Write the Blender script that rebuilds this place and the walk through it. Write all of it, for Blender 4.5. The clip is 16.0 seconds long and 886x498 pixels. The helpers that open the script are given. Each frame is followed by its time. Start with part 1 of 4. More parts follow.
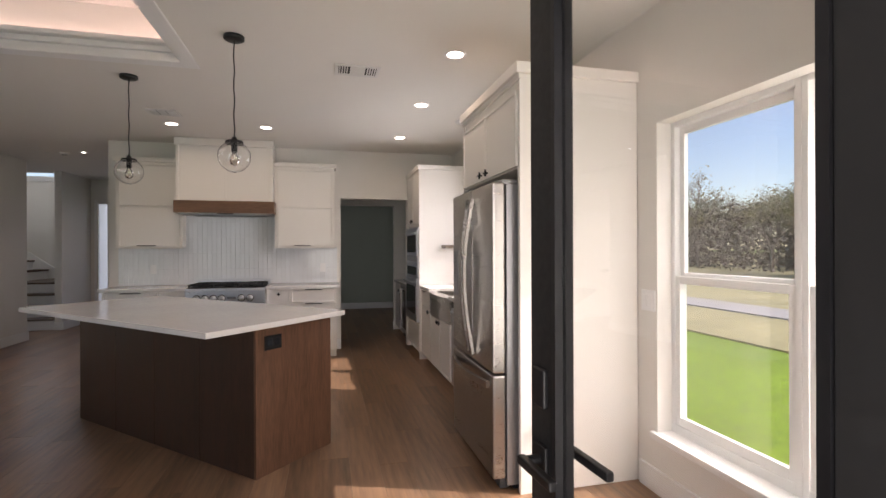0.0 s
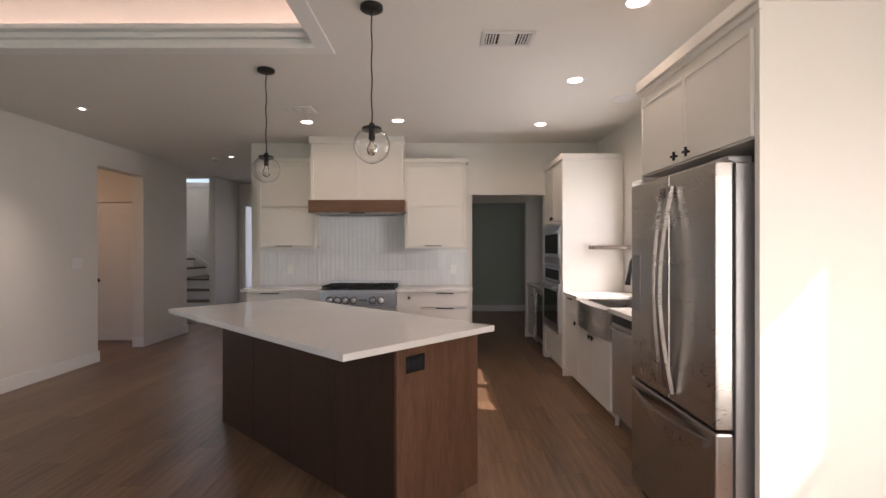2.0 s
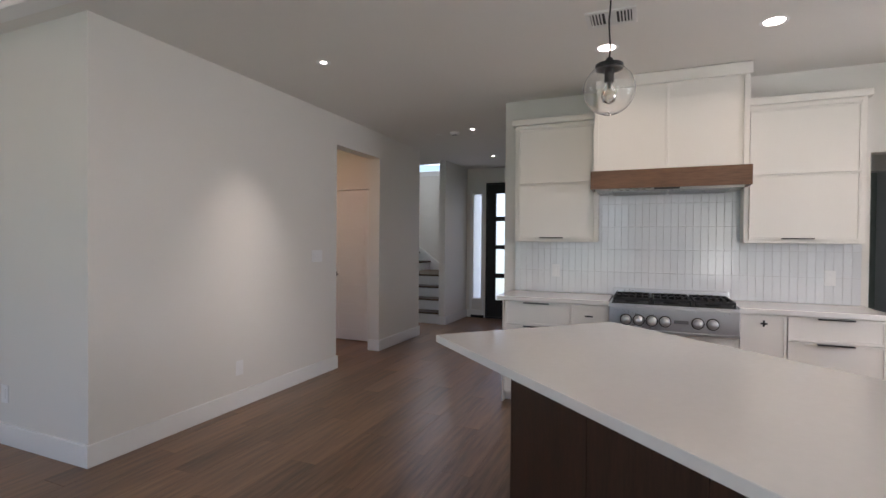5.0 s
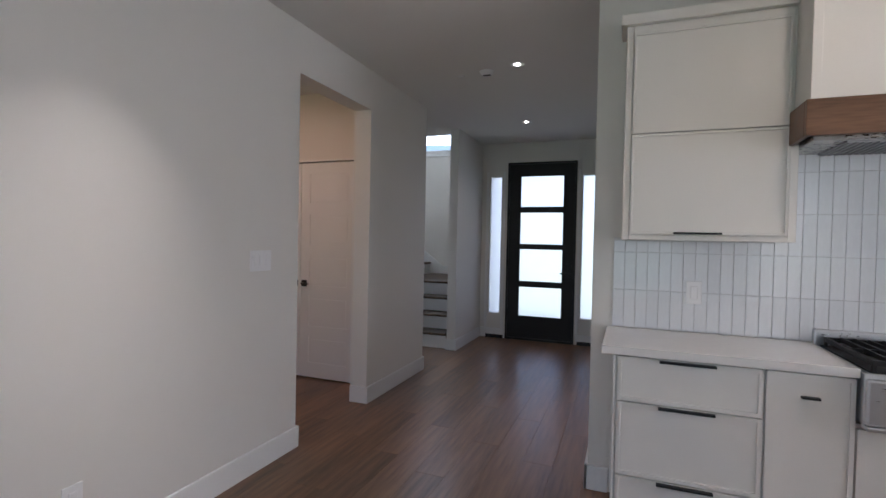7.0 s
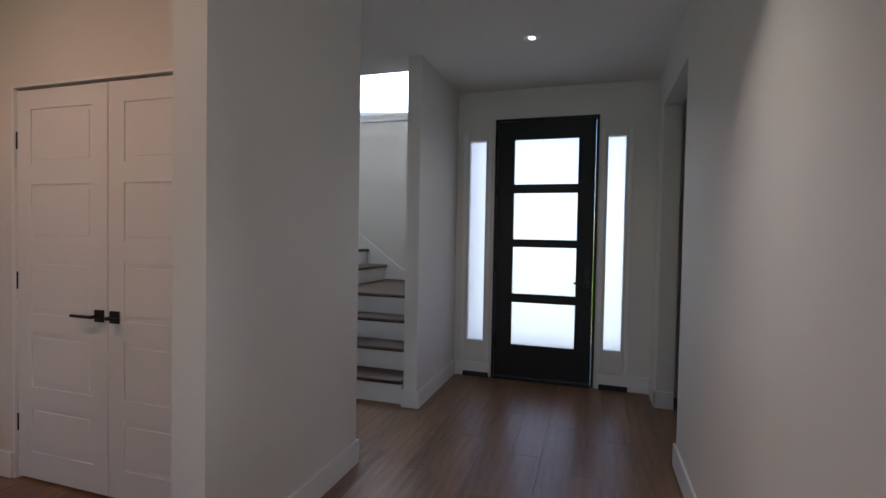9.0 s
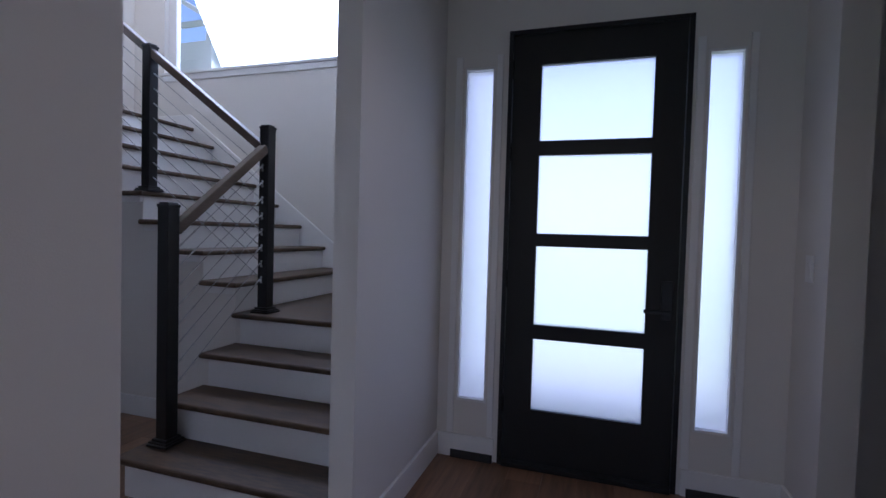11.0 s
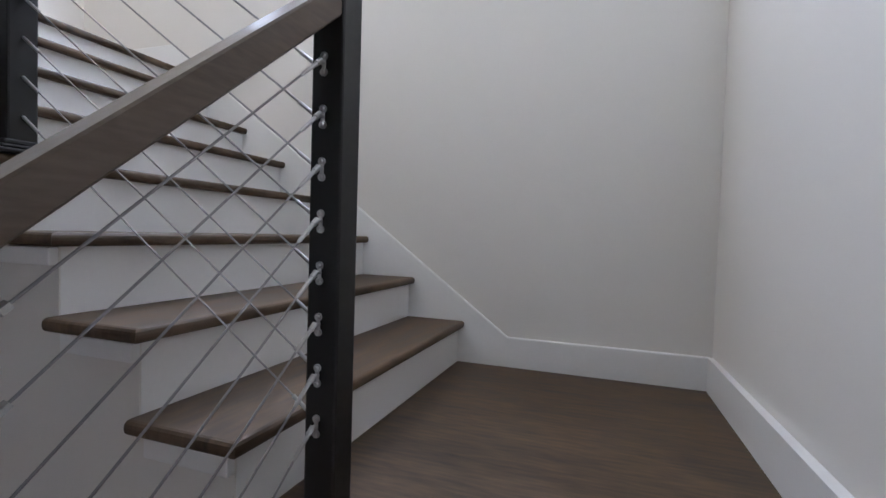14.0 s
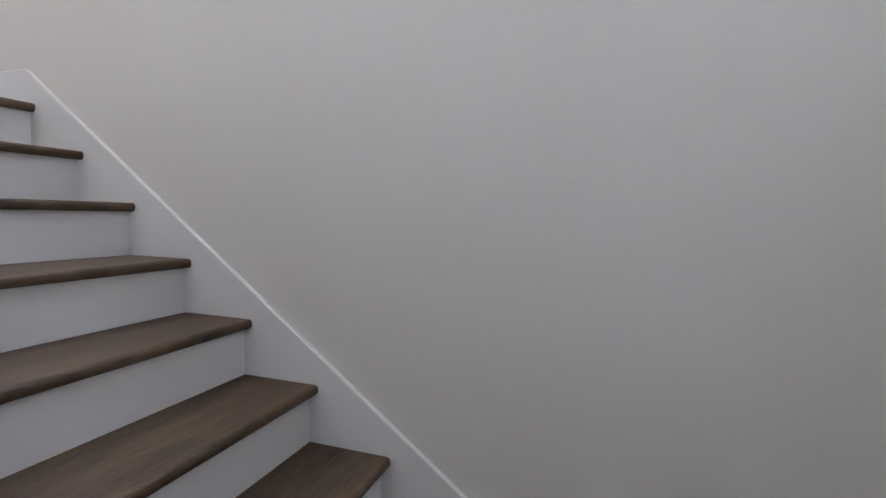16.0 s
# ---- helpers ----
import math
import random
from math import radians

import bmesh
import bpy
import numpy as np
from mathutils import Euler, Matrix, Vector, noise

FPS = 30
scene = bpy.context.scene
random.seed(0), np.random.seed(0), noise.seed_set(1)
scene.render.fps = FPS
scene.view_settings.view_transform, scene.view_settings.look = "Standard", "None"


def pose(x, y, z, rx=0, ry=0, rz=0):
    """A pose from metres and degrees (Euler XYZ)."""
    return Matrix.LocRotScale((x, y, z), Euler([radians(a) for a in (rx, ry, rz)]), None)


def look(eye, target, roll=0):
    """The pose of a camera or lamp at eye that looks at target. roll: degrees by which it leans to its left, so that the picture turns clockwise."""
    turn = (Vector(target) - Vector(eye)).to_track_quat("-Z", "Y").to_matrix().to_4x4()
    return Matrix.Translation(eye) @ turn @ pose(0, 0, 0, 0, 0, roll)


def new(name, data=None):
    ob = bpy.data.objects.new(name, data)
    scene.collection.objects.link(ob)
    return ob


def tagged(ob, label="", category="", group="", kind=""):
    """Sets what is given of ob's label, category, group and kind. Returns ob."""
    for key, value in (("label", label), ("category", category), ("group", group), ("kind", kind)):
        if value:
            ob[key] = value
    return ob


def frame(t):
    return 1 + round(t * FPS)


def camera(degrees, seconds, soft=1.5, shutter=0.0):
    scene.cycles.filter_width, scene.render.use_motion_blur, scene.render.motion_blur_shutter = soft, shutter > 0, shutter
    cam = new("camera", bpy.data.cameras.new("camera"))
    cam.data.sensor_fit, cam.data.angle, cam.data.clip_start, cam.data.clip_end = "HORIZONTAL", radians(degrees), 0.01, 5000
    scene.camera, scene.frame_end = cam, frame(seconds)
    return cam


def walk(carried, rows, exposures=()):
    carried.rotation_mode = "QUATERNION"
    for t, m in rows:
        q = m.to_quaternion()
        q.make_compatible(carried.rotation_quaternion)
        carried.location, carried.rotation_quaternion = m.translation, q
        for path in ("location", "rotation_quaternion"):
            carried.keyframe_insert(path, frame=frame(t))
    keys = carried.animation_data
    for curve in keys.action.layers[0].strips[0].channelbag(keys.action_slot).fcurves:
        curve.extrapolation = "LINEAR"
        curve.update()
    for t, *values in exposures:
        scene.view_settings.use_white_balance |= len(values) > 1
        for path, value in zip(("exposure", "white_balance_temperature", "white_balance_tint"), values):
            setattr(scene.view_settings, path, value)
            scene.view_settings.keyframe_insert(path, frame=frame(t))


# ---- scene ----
cam = camera(85.3, 16.0)
PATH = [
    (0, (0.831, 0.78, 1.342), (1.307, 2.723, 1.342), -0.2),
    (0.5, (0.812, 1.018, 1.324), (1.237, 2.972, 1.322), -0.1),
    (1, (0.745, 1.24, 1.354), (1.096, 3.209, 1.348), -0.1),
    (1.5, (0.695, 1.341, 1.363), (0.923, 3.328, 1.36), -0.1),
    (2, (0.661, 1.407, 1.369), (0.664, 3.407, 1.364), -0.1),
    (2.5, (0.632, 1.519, 1.358), (0.373, 3.502, 1.353), -0.1),
    (3, (0.507, 1.635, 1.346), (-0.03, 3.562, 1.337), -0.1),
    (3.5, (0.268, 1.849, 1.34), (-0.454, 3.714, 1.327), -0.0),
    (4, (0.032, 2.185, 1.341), (-0.73, 4.034, 1.318), 0.0),
    (4.2, (-0.078, 2.334, 1.349), (-0.849, 4.179, 1.326), 0.1),
    (6.3, (-1.142, 4.074, 1.339), (-1.892, 5.927, 1.302), 1.2),
    (6.5, (-1.252, 4.260, 1.342), (-1.995, 6.117, 1.305), 1.2),
    (7, (-1.550, 4.706, 1.341), (-2.268, 6.572, 1.302), 1.2),
    (7.5, (-1.784, 5.193, 1.346), (-2.46, 7.075, 1.3), 1.0),
    (8, (-1.97, 5.725, 1.36), (-2.605, 7.621, 1.307), 0.9),
    (8.5, (-2.088, 6.291, 1.311), (-2.71, 8.192, 1.273), 0.7),
    (8.7, (-2.149, 6.486, 1.325), (-2.752, 8.392, 1.272), 0.9),
    (10.8, (-2.500, 8.345, 1.275), (-3.096, 10.254, 1.222), 1.5),
    (11, (-2.610, 8.537, 1.290), (-3.221, 10.440, 1.226), 1.6),
    (11.5, (-2.891, 8.884, 1.294), (-3.522, 10.781, 1.240), 1.4),
    (12, (-3.214, 9.224, 1.312), (-3.891, 11.105, 1.252), 1.6),
    (12.5, (-3.481, 9.552, 1.327), (-4.180, 11.425, 1.269), 1.5),
    (13, (-3.717, 9.817, 1.346), (-4.414, 11.691, 1.285), 1.7),
    (13.5, (-3.937, 10.044, 1.359), (-4.624, 11.921, 1.298), 1.5),
    (14, (-4.074, 10.258, 1.351), (-4.746, 12.140, 1.290), 1.7),
    (14.5, (-4.169, 10.533, 1.508), (-4.828, 12.421, 1.459), 1.2),
    (15, (-4.244, 10.739, 1.643), (-4.886, 12.632, 1.584), 1.0),
    (15.5, (-4.347, 10.914, 1.723), (-4.970, 12.814, 1.663), 1.3),
    (16, (-4.388, 11.093, 1.878), (-5.020, 12.985, 1.741), 1.3),
]
walk(cam, [(t, look(eye, target, roll)) for t, eye, target, roll in PATH],
     [(0, 0.1, 6700, 20), (1.0, -0.25, 6900, 20), (1.5, -0.03, 6900, 22), (2.5, 0.28, 6800, 21), (4.2, 0.5, 6500, 18), (6.3, 0.42, 5800, 16), (8.6, 0.47, 6000, 16),
      (11, 0.3, 5300, 26), (12.2, 0.15, 5150, 33), (13.0, 0.68, 5600, 23), (14.5, 1.08, 6100, 20), (15, 0.93, 6100, 21), (16, 0.78, 6100, 22)])

# ---- light ----
world = bpy.data.worlds.new("world")
scene.world = world
world.use_nodes = True
wn = world.node_tree
sky = wn.nodes.new("ShaderNodeTexSky")
sky.sky_type, sky.sun_disc = "NISHITA", False
sky.sun_elevation, sky.sun_rotation = radians(45), radians(110.3)
sky.dust_density, sky.air_density, sky.ozone_density = 0.5, 1.0, 1.0
wn.links.new(sky.outputs[0], wn.nodes["Background"].inputs[0])
wn.nodes["Background"].inputs[1].default_value = 0.15
sun = new("sun", bpy.data.lights.new("sun", "SUN"))
sun.data.energy, sun.data.angle, sun.data.color = 5, radians(0.5), (1, 0.95, 0.87)
sun.matrix_world = look((0, 0, 0), (-1.0, 0.37, -1.05))


def area_lamp(name, eye, target, sx, sy, watts, color, spread=180):
    d = bpy.data.lights.new(name, "AREA")
    d.shape, d.size, d.size_y, d.energy, d.color, d.spread = "RECTANGLE", sx, sy, watts, color, radians(spread)
    ob = new(name, d)
    ob.matrix_world = look(eye, target)
    return ob


H = 2.68
DAY = (0.80, 0.91, 1.0)
BLUE = (0.60, 0.80, 1.0)
WARM = (1.0, 0.76, 0.52)
# daylight in the openings of the garden side, behind the walk
area_lamp("garden_window_light_a", (-3.7, 0.98, 1.35), (-3.7, 4, 1.1), 1.5, 1.7, 5.5, BLUE)
area_lamp("garden_window_light_b", (-1.6, 0.98, 1.35), (-1.6, 4, 1.1), 1.5, 1.7, 8.5, BLUE)
area_lamp("door_light", (0.9, 0.55, 1.2), (2.3, 4, 1.3), 0.8, 2.0, 10, (1.0, 0.97, 0.92), 95)
area_lamp("lawn_window_light", (2.57, 1.93, 1.15), (0.4, 3.6, 1.35), 0.64, 1.45, 15, (1.0, 0.97, 0.88))
area_lamp("sink_window_light", (2.83, 5.6, 1.55), (0, 5.6, 1.1), 1.3, 0.95, 24, (0.97, 0.98, 1.0))
# daylight outside the front door, the side lights and the stair window
area_lamp("front_light", (-2.65, 11.9, 1.3), (-2.65, 8, 0.9), 1.7, 2.3, 7, (0.80, 0.84, 1.0))
area_lamp("stair_window_light", (-5.5, 13.0, 3.85), (-5.0, 11.0, 1.6), 2.8, 1.8, 62, (0.80, 0.90, 1.0))
area_lamp("upstairs_light", (-6.6, 11.3, 5.2), (-7.2, 11.6, 2.6), 0.5, 0.5, 8, (1.0, 0.84, 0.62))
# the mud room's ceiling lamp
area_lamp("mud_room_lamp", (-4.6, 7.3, 2.62), (-4.6, 7.6, 0), 0.3, 0.3, 7, (1.0, 0.56, 0.38))
area_lamp("scullery_day", (0.45, 10.2, 1.4), (2, 10.2, 1.2), 0.7, 1.3, 2.2, DAY)
CANS = [(1.706, 3.976), (1.704, 5.174), (1.707, 6.516), (-0.747, 6.419), (0.205, 6.37)]
for cx, cy in CANS:
    area_lamp("can_light", (cx, cy, H - 0.012), (cx, cy, 0), 0.077, 0.077, 1.8, (1.0, 0.80, 0.60), 160)
area_lamp("wall_washer", (-2.716, 5.93, H - 0.012), (-3.45, 5.93, 0.9), 0.05, 0.05, 0.8, (1.0, 0.88, 0.76), 48)
area_lamp("hall_can_light", (-2.65, 10.085, H - 0.012), (-2.65, 10.085, 0), 0.05, 0.05, 1.3, (1.0, 0.80, 0.6), 120)
area_lamp("hall_can_light", (-2.37, 8.32, H - 0.012), (-1.75, 8.32, 1.0), 0.05, 0.05, 0.7, (1.0, 0.86, 0.7), 60)


# ---- materials ----
def mat(name, c, rough=0.5, metal=0.0, vary=0.06, scale=4.0, fine=60.0, bump=0.0, trans=0.0, ior=1.45, emit=None, strength=0.0,
        island=0.0, stretch=(1, 1, 1), coat=0.0):
    m = bpy.data.materials.new(name)
    m.use_nodes = True
    t = m.node_tree
    b = t.nodes["Principled BSDF"]
    b.inputs["Roughness"].default_value = rough
    b.inputs["Metallic"].default_value = metal
    b.inputs["Transmission Weight"].default_value = trans
    b.inputs["IOR"].default_value = ior
    b.inputs["Coat Weight"].default_value = coat
    co = t.nodes.new("ShaderNodeTexCoord")
    mp = t.nodes.new("ShaderNodeMapping")
    mp.inputs["Scale"].default_value = stretch
    t.links.new(co.outputs["Object"], mp.inputs["Vector"])
    n1, n2 = t.nodes.new("ShaderNodeTexNoise"), t.nodes.new("ShaderNodeTexNoise")
    n1.inputs["Scale"].default_value, n2.inputs["Scale"].default_value = scale, fine
    n1.inputs["Detail"].default_value, n2.inputs["Detail"].default_value = 4, 3
    for n in (n1, n2):
        t.links.new(mp.outputs[0], n.inputs["Vector"])
    add = t.nodes.new("ShaderNodeMath")
    add.operation = "ADD"
    t.links.new(n1.outputs["Fac"], add.inputs[0])
    t.links.new(n2.outputs["Fac"], add.inputs[1])
    last = add.outputs[0]
    if island:
        g = t.nodes.new("ShaderNodeNewGeometry" if island > 0 else "ShaderNodeObjectInfo")
        mul = t.nodes.new("ShaderNodeMath")
        mul.operation = "MULTIPLY_ADD"
        mul.inputs[1].default_value = abs(island)
        t.links.new(g.outputs["Random Per Island" if island > 0 else "Random"], mul.inputs[0])
        t.links.new(last, mul.inputs[2])
        last = mul.outputs[0]
    ramp = t.nodes.new("ShaderNodeMapRange")
    ramp.inputs["From Min"].default_value, ramp.inputs["From Max"].default_value = 0.6, 1.4 + abs(island)
    ramp.inputs["To Min"].default_value, ramp.inputs["To Max"].default_value = 1 - vary, 1 + vary
    t.links.new(last, ramp.inputs[0])
    mix = t.nodes.new("ShaderNodeVectorMath")
    mix.operation = "SCALE"
    mix.inputs[0].default_value = c
    t.links.new(ramp.outputs[0], mix.inputs["Scale"])
    t.links.new(mix.outputs[0], b.inputs["Base Color"])
    rr = t.nodes.new("ShaderNodeMapRange")
    rr.inputs["From Min"].default_value, rr.inputs["From Max"].default_value = 0.7, 1.3
    rr.inputs["To Min"].default_value, rr.inputs["To Max"].default_value = max(rough * 0.85, 0), min(rough * 1.15, 1)
    t.links.new(add.outputs[0], rr.inputs[0])
    if trans == 0:
        t.links.new(rr.outputs[0], b.inputs["Roughness"])
    if bump:
        bp = t.nodes.new("ShaderNodeBump")
        bp.inputs["Strength"].default_value, bp.inputs["Distance"].default_value = bump, 0.002
        t.links.new(add.outputs[0], bp.inputs["Height"])
        t.links.new(bp.outputs[0], b.inputs["Normal"])
    if emit:
        b.inputs["Emission Color"].default_value = (*emit, 1)
        b.inputs["Emission Strength"].default_value = strength
    return m


PAINT = mat("wall_paint", (0.74, 0.72, 0.68), 0.6, vary=0.02, scale=1.5, fine=260, bump=0.12)
CEIL = mat("ceiling_paint", (0.76, 0.74, 0.70), 0.8, vary=0.02, scale=1.2, fine=220, bump=0.15)
TRIM = mat("trim_paint", (0.80, 0.80, 0.79), 0.38, vary=0.02, scale=3, fine=90)
CAB = mat("cabinet_paint", (0.78, 0.75, 0.70), 0.4, vary=0.015, scale=3, fine=120)
PLANK = mat("oak_plank", (0.215, 0.126, 0.074), 0.34, vary=0.72, scale=2.0, fine=7, bump=0.04, island=-0.3, stretch=(5, 0.45, 1))
PLANKS_FAR = mat("oak_planks_beyond", (0.215, 0.126, 0.074), 0.34, vary=0.72, scale=2.0, fine=7, bump=0.04, island=0.3, stretch=(5, 0.45, 1))
GAP = mat("floor_joint", (0.05, 0.03, 0.02), 0.8)
TREAD = mat("stained_tread", (0.088, 0.057, 0.034), 0.52, vary=0.8, scale=2.0, fine=9, bump=0.05, stretch=(7, 1.2, 1))
TREAD_X = mat("stained_tread_lower", (0.078, 0.049, 0.028), 0.52, vary=0.9, scale=1.6, fine=9, bump=0.05, stretch=(1.2, 7, 1))
RAILW = mat("stained_rail", (0.115, 0.085, 0.063), 0.34, vary=0.3, scale=2.5, fine=20, bump=0.06, stretch=(6, 1, 6))
# one walnut: how light falls on the island is put into two tones
WALNUT_SHADED = mat("shaded_island_walnut", (0.050, 0.026, 0.016), 0.42, vary=0.4, scale=2.0, fine=13, bump=0.08, stretch=(7, 7, 0.8))
WALNUT_LIT = mat("lit_end_walnut", (0.130, 0.064, 0.036), 0.42, vary=0.4, scale=2.0, fine=13, bump=0.08, stretch=(7, 7, 0.8))
HOODW = mat("hood_band_walnut", (0.16, 0.082, 0.045), 0.4, vary=0.35, scale=2.0, fine=13, bump=0.08, stretch=(0.8, 8, 8))
QUARTZ = mat("white_quartz", (0.76, 0.74, 0.71), 0.16, vary=0.02, scale=2, fine=40)
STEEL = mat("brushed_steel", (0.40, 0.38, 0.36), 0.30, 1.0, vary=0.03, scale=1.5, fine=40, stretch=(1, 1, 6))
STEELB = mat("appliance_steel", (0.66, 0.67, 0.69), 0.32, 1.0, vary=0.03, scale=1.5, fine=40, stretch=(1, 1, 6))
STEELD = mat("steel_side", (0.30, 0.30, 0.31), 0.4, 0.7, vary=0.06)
CHROME = mat("cable_steel", (0.50, 0.50, 0.50), 0.35, 0.9, vary=0.1, fine=300)
BLACK = mat("black_metal", (0.007, 0.007, 0.008), 0.42, 0.0, vary=0.2, scale=5)
IRON = mat("cast_iron", (0.014, 0.014, 0.015), 0.6, vary=0.3, fine=200, bump=0.2)
DOORK = mat("black_door_paint", (0.010, 0.0097, 0.010), 0.55, vary=0.2, scale=3)
TILE = mat("glazed_tile", (0.74, 0.76, 0.78), 0.09, vary=0.07, scale=6, fine=30, island=-0.6, bump=0.10, stretch=(3, 3, 1))
GROUT = mat("grout", (0.64, 0.64, 0.64), 0.9, vary=0.05, fine=300)
GLASS = mat("clear_glass", (1, 1, 1), 0.0, vary=0, trans=1.0)
FROST = mat("frosted_glass", (0.93, 0.93, 1.0), 0.5, vary=0.0, trans=1.0)
BULB = mat("bulb_glass", (1, 0.95, 0.85), 0.02, vary=0, trans=1.0)
OVENG = mat("oven_glass", (0.03, 0.032, 0.036), 0.06, vary=0.05)
LENS = mat("lamp_lens", (0.9, 0.85, 0.78), 0.5, emit=(1.0, 0.86, 0.72), strength=9)
HALOGEN = mat("small_lamp_lens", (0.9, 0.88, 0.85), 0.5, emit=(1.0, 0.93, 0.85), strength=14)
LED = mat("led_strip", (0.9, 0.8, 0.75), 0.5, emit=(1.0, 0.74, 0.65), strength=8)
VENT = mat("vent_enamel", (0.70, 0.69, 0.67), 0.5)
VENTD = mat("vent_dark", (0.05, 0.05, 0.05), 0.8)
PLATE = mat("switch_plate", (0.82, 0.82, 0.82), 0.3, vary=0.01)
# white wall; dimness and green bounce off the lawn mixed into the colour
FAR_DIM = mat("far_room_dim_green_cast", (0.42, 0.46, 0.40), 0.7, vary=0.03, fine=200)
GRASS = mat("lawn", (0.20, 0.30, 0.03), 0.9, vary=0.3, scale=0.6, fine=9)
DRY = mat("dry_field", (0.38, 0.34, 0.18), 0.95, vary=0.35, scale=0.4, fine=5)
ROAD = mat("gravel_road", (0.42, 0.40, 0.38), 0.95, vary=0.2, fine=30)
BARK = mat("bare_branches", (0.26, 0.21, 0.175), 0.9, vary=0.3)
BUD = mat("early_leaves", (0.32, 0.29, 0.14), 0.9, vary=0.4, fine=3)
HEDGE = mat("thicket_twigs", (0.15, 0.125, 0.10), 0.9, vary=0.3, fine=8)
CONC = mat("porch_concrete", (0.42, 0.41, 0.39), 0.9, vary=0.15, fine=60, bump=0.2)
BRASS = mat("name_plate_grey", (0.25, 0.25, 0.26), 0.4, 0.6)


# ---- builders ----
def link(name, bm, material, parent=None):
    me = bpy.data.meshes.new(name)
    bm.to_mesh(me)
    bm.free()
    me.materials.append(material)
    ob = new(name, me)
    ob.parent = parent
    return ob


def part(name, bm, material, parent, label=""):
    return tagged(link(name, bm, material, parent), label)


def thing(name, label, category, group="", m=None):
    ob = new(name)
    ob.empty_display_size = 0.1
    if m is not None:
        ob.matrix_world = m
    return tagged(ob, label, category, group)


def add_box(bm, lo, hi, bevel=0.0, m=None):
    lo, hi = [min(a, b) for a, b in zip(lo, hi)], [max(a, b) for a, b in zip(lo, hi)]
    vs = bmesh.ops.create_cube(bm, size=1)["verts"]
    for v in vs:
        v.co = Vector([lo[i] + (v.co[i] + 0.5) * (hi[i] - lo[i]) for i in range(3)])
    if bevel:
        es = list({e for v in vs for e in v.link_edges})
        out = bmesh.ops.bevel(bm, geom=es, offset=bevel, segments=2, affect="EDGES", profile=0.5)
        vs = list({v for f in out["faces"] for v in f.verts} | {v for v in vs if v.is_valid})
    if m is not None:
        bmesh.ops.transform(bm, matrix=m, verts=vs)
    return vs


def boxes(*items, bevel=0.0):
    bm = bmesh.new()
    for lo, hi in items:
        add_box(bm, lo, hi, bevel)
    return bm


def add_tube(bm, a, b, r, n=12, r2=None):
    a, b = Vector(a), Vector(b)
    d = b - a
    m = Matrix.Translation((a + b) / 2) @ d.to_track_quat("Z", "Y").to_matrix().to_4x4()
    bmesh.ops.create_cone(bm, cap_ends=True, segments=n, radius1=r, radius2=r if r2 is None else r2, depth=d.length, matrix=m)
    return bm


def tube(a, b, r, n=12, r2=None):
    return add_tube(bmesh.new(), a, b, r, n, r2)


def add_lathe(bm, rings, centre=(0, 0, 0), n=24, axis=None):
    rows = []
    base = Matrix.Translation(centre) @ (axis if axis is not None else Matrix.Identity(4))
    for r, z in rings:
        rows.append([bm.verts.new(base @ Vector((r * math.cos(2 * math.pi * i / n), r * math.sin(2 * math.pi * i / n), z))) for i in range(n)])
    for a, b in zip(rows, rows[1:]):
        for i in range(n):
            f = bm.faces.new((a[i], a[(i + 1) % n], b[(i + 1) % n], b[i]))
            f.smooth = True
    return bm


def lathe(rings, centre=(0, 0, 0), n=24, axis=None):
    return add_lathe(bmesh.new(), rings, centre, n, axis)


def swept(points, w, h, up=(0, 0, 1)):
    """A bar of width w and height h along points."""
    bm = bmesh.new()
    rows = []
    pts = [Vector(p) for p in points]
    for i, p in enumerate(pts):
        d = (pts[min(i + 1, len(pts) - 1)] - pts[max(i - 1, 0)]).normalized()
        side = d.cross(Vector(up)).normalized()
        top = side.cross(d).normalized()
        rows.append([bm.verts.new(p + side * a * w / 2 + top * b * h / 2) for a, b in ((-1, -0.86), (-0.86, -1), (0.86, -1), (1, -0.86), (1, 0.86), (0.86, 1), (-0.86, 1), (-1, 0.86))])
    for a, b in zip(rows, rows[1:]):
        for i in range(8):
            bm.faces.new((a[i], a[(i + 1) % 8], b[(i + 1) % 8], b[i]))
    bm.faces.new(rows[0][::-1])
    bm.faces.new(rows[-1])
    return bm


def struct(name, label, category, bm, material):
    return tagged(link(name, bm, material), label, category, kind="structure")


def wall(name, *items, material=PAINT, label="smooth off-white painted drywall wall"):
    return struct(name, label, "wall", boxes(*items), material)


# ---- structure ----
XL, XR, YB, YR, YF, YS = -3.5, 2.6, 1.05, 7.43, 11.2, 12.41
UY0 = 10.992
wall("wall_left", ((XL - 0.15, 4.75, 0), (XL, 7.217, H)), ((XL - 0.15, 8.108, 0), (XL, 9.243, H)), ((XL - 0.15, 7.217, 2.37), (XL, 8.108, H)))
wall("wall_living", ((-5.26, 4.75, 0), (XL - 0.15, 4.9, 3.3)), ((-5.26, 0.9, 0), (-5.11, 4.75, 3.3)))
wall("wall_garden", ((-5.11, 0.9, 0), (-4.45, YB, 3.3)), ((-4.45, 0.9, 0), (-2.95, YB, 0.5)), ((-4.45, 0.9, 2.2), (-2.95, YB, 3.3)),
     ((-2.95, 0.9, 0), (-2.35, YB, 3.3)), ((-2.35, 0.9, 0), (-0.85, YB, 0.5)), ((-2.35, 0.9, 2.2), (-0.85, YB, 3.3)),
     ((-0.85, 0.9, 0), (0.42, YB, 3.3)), ((0.42, 0.9, 2.4), (1.42, YB, 3.3)), ((1.42, 0.9, 0), (XR, YB, 3.3)))
W1 = (1.56, 3.06, 0.33, 2.03)
W2 = (4.78, 6.31, 1.02, 2.03)
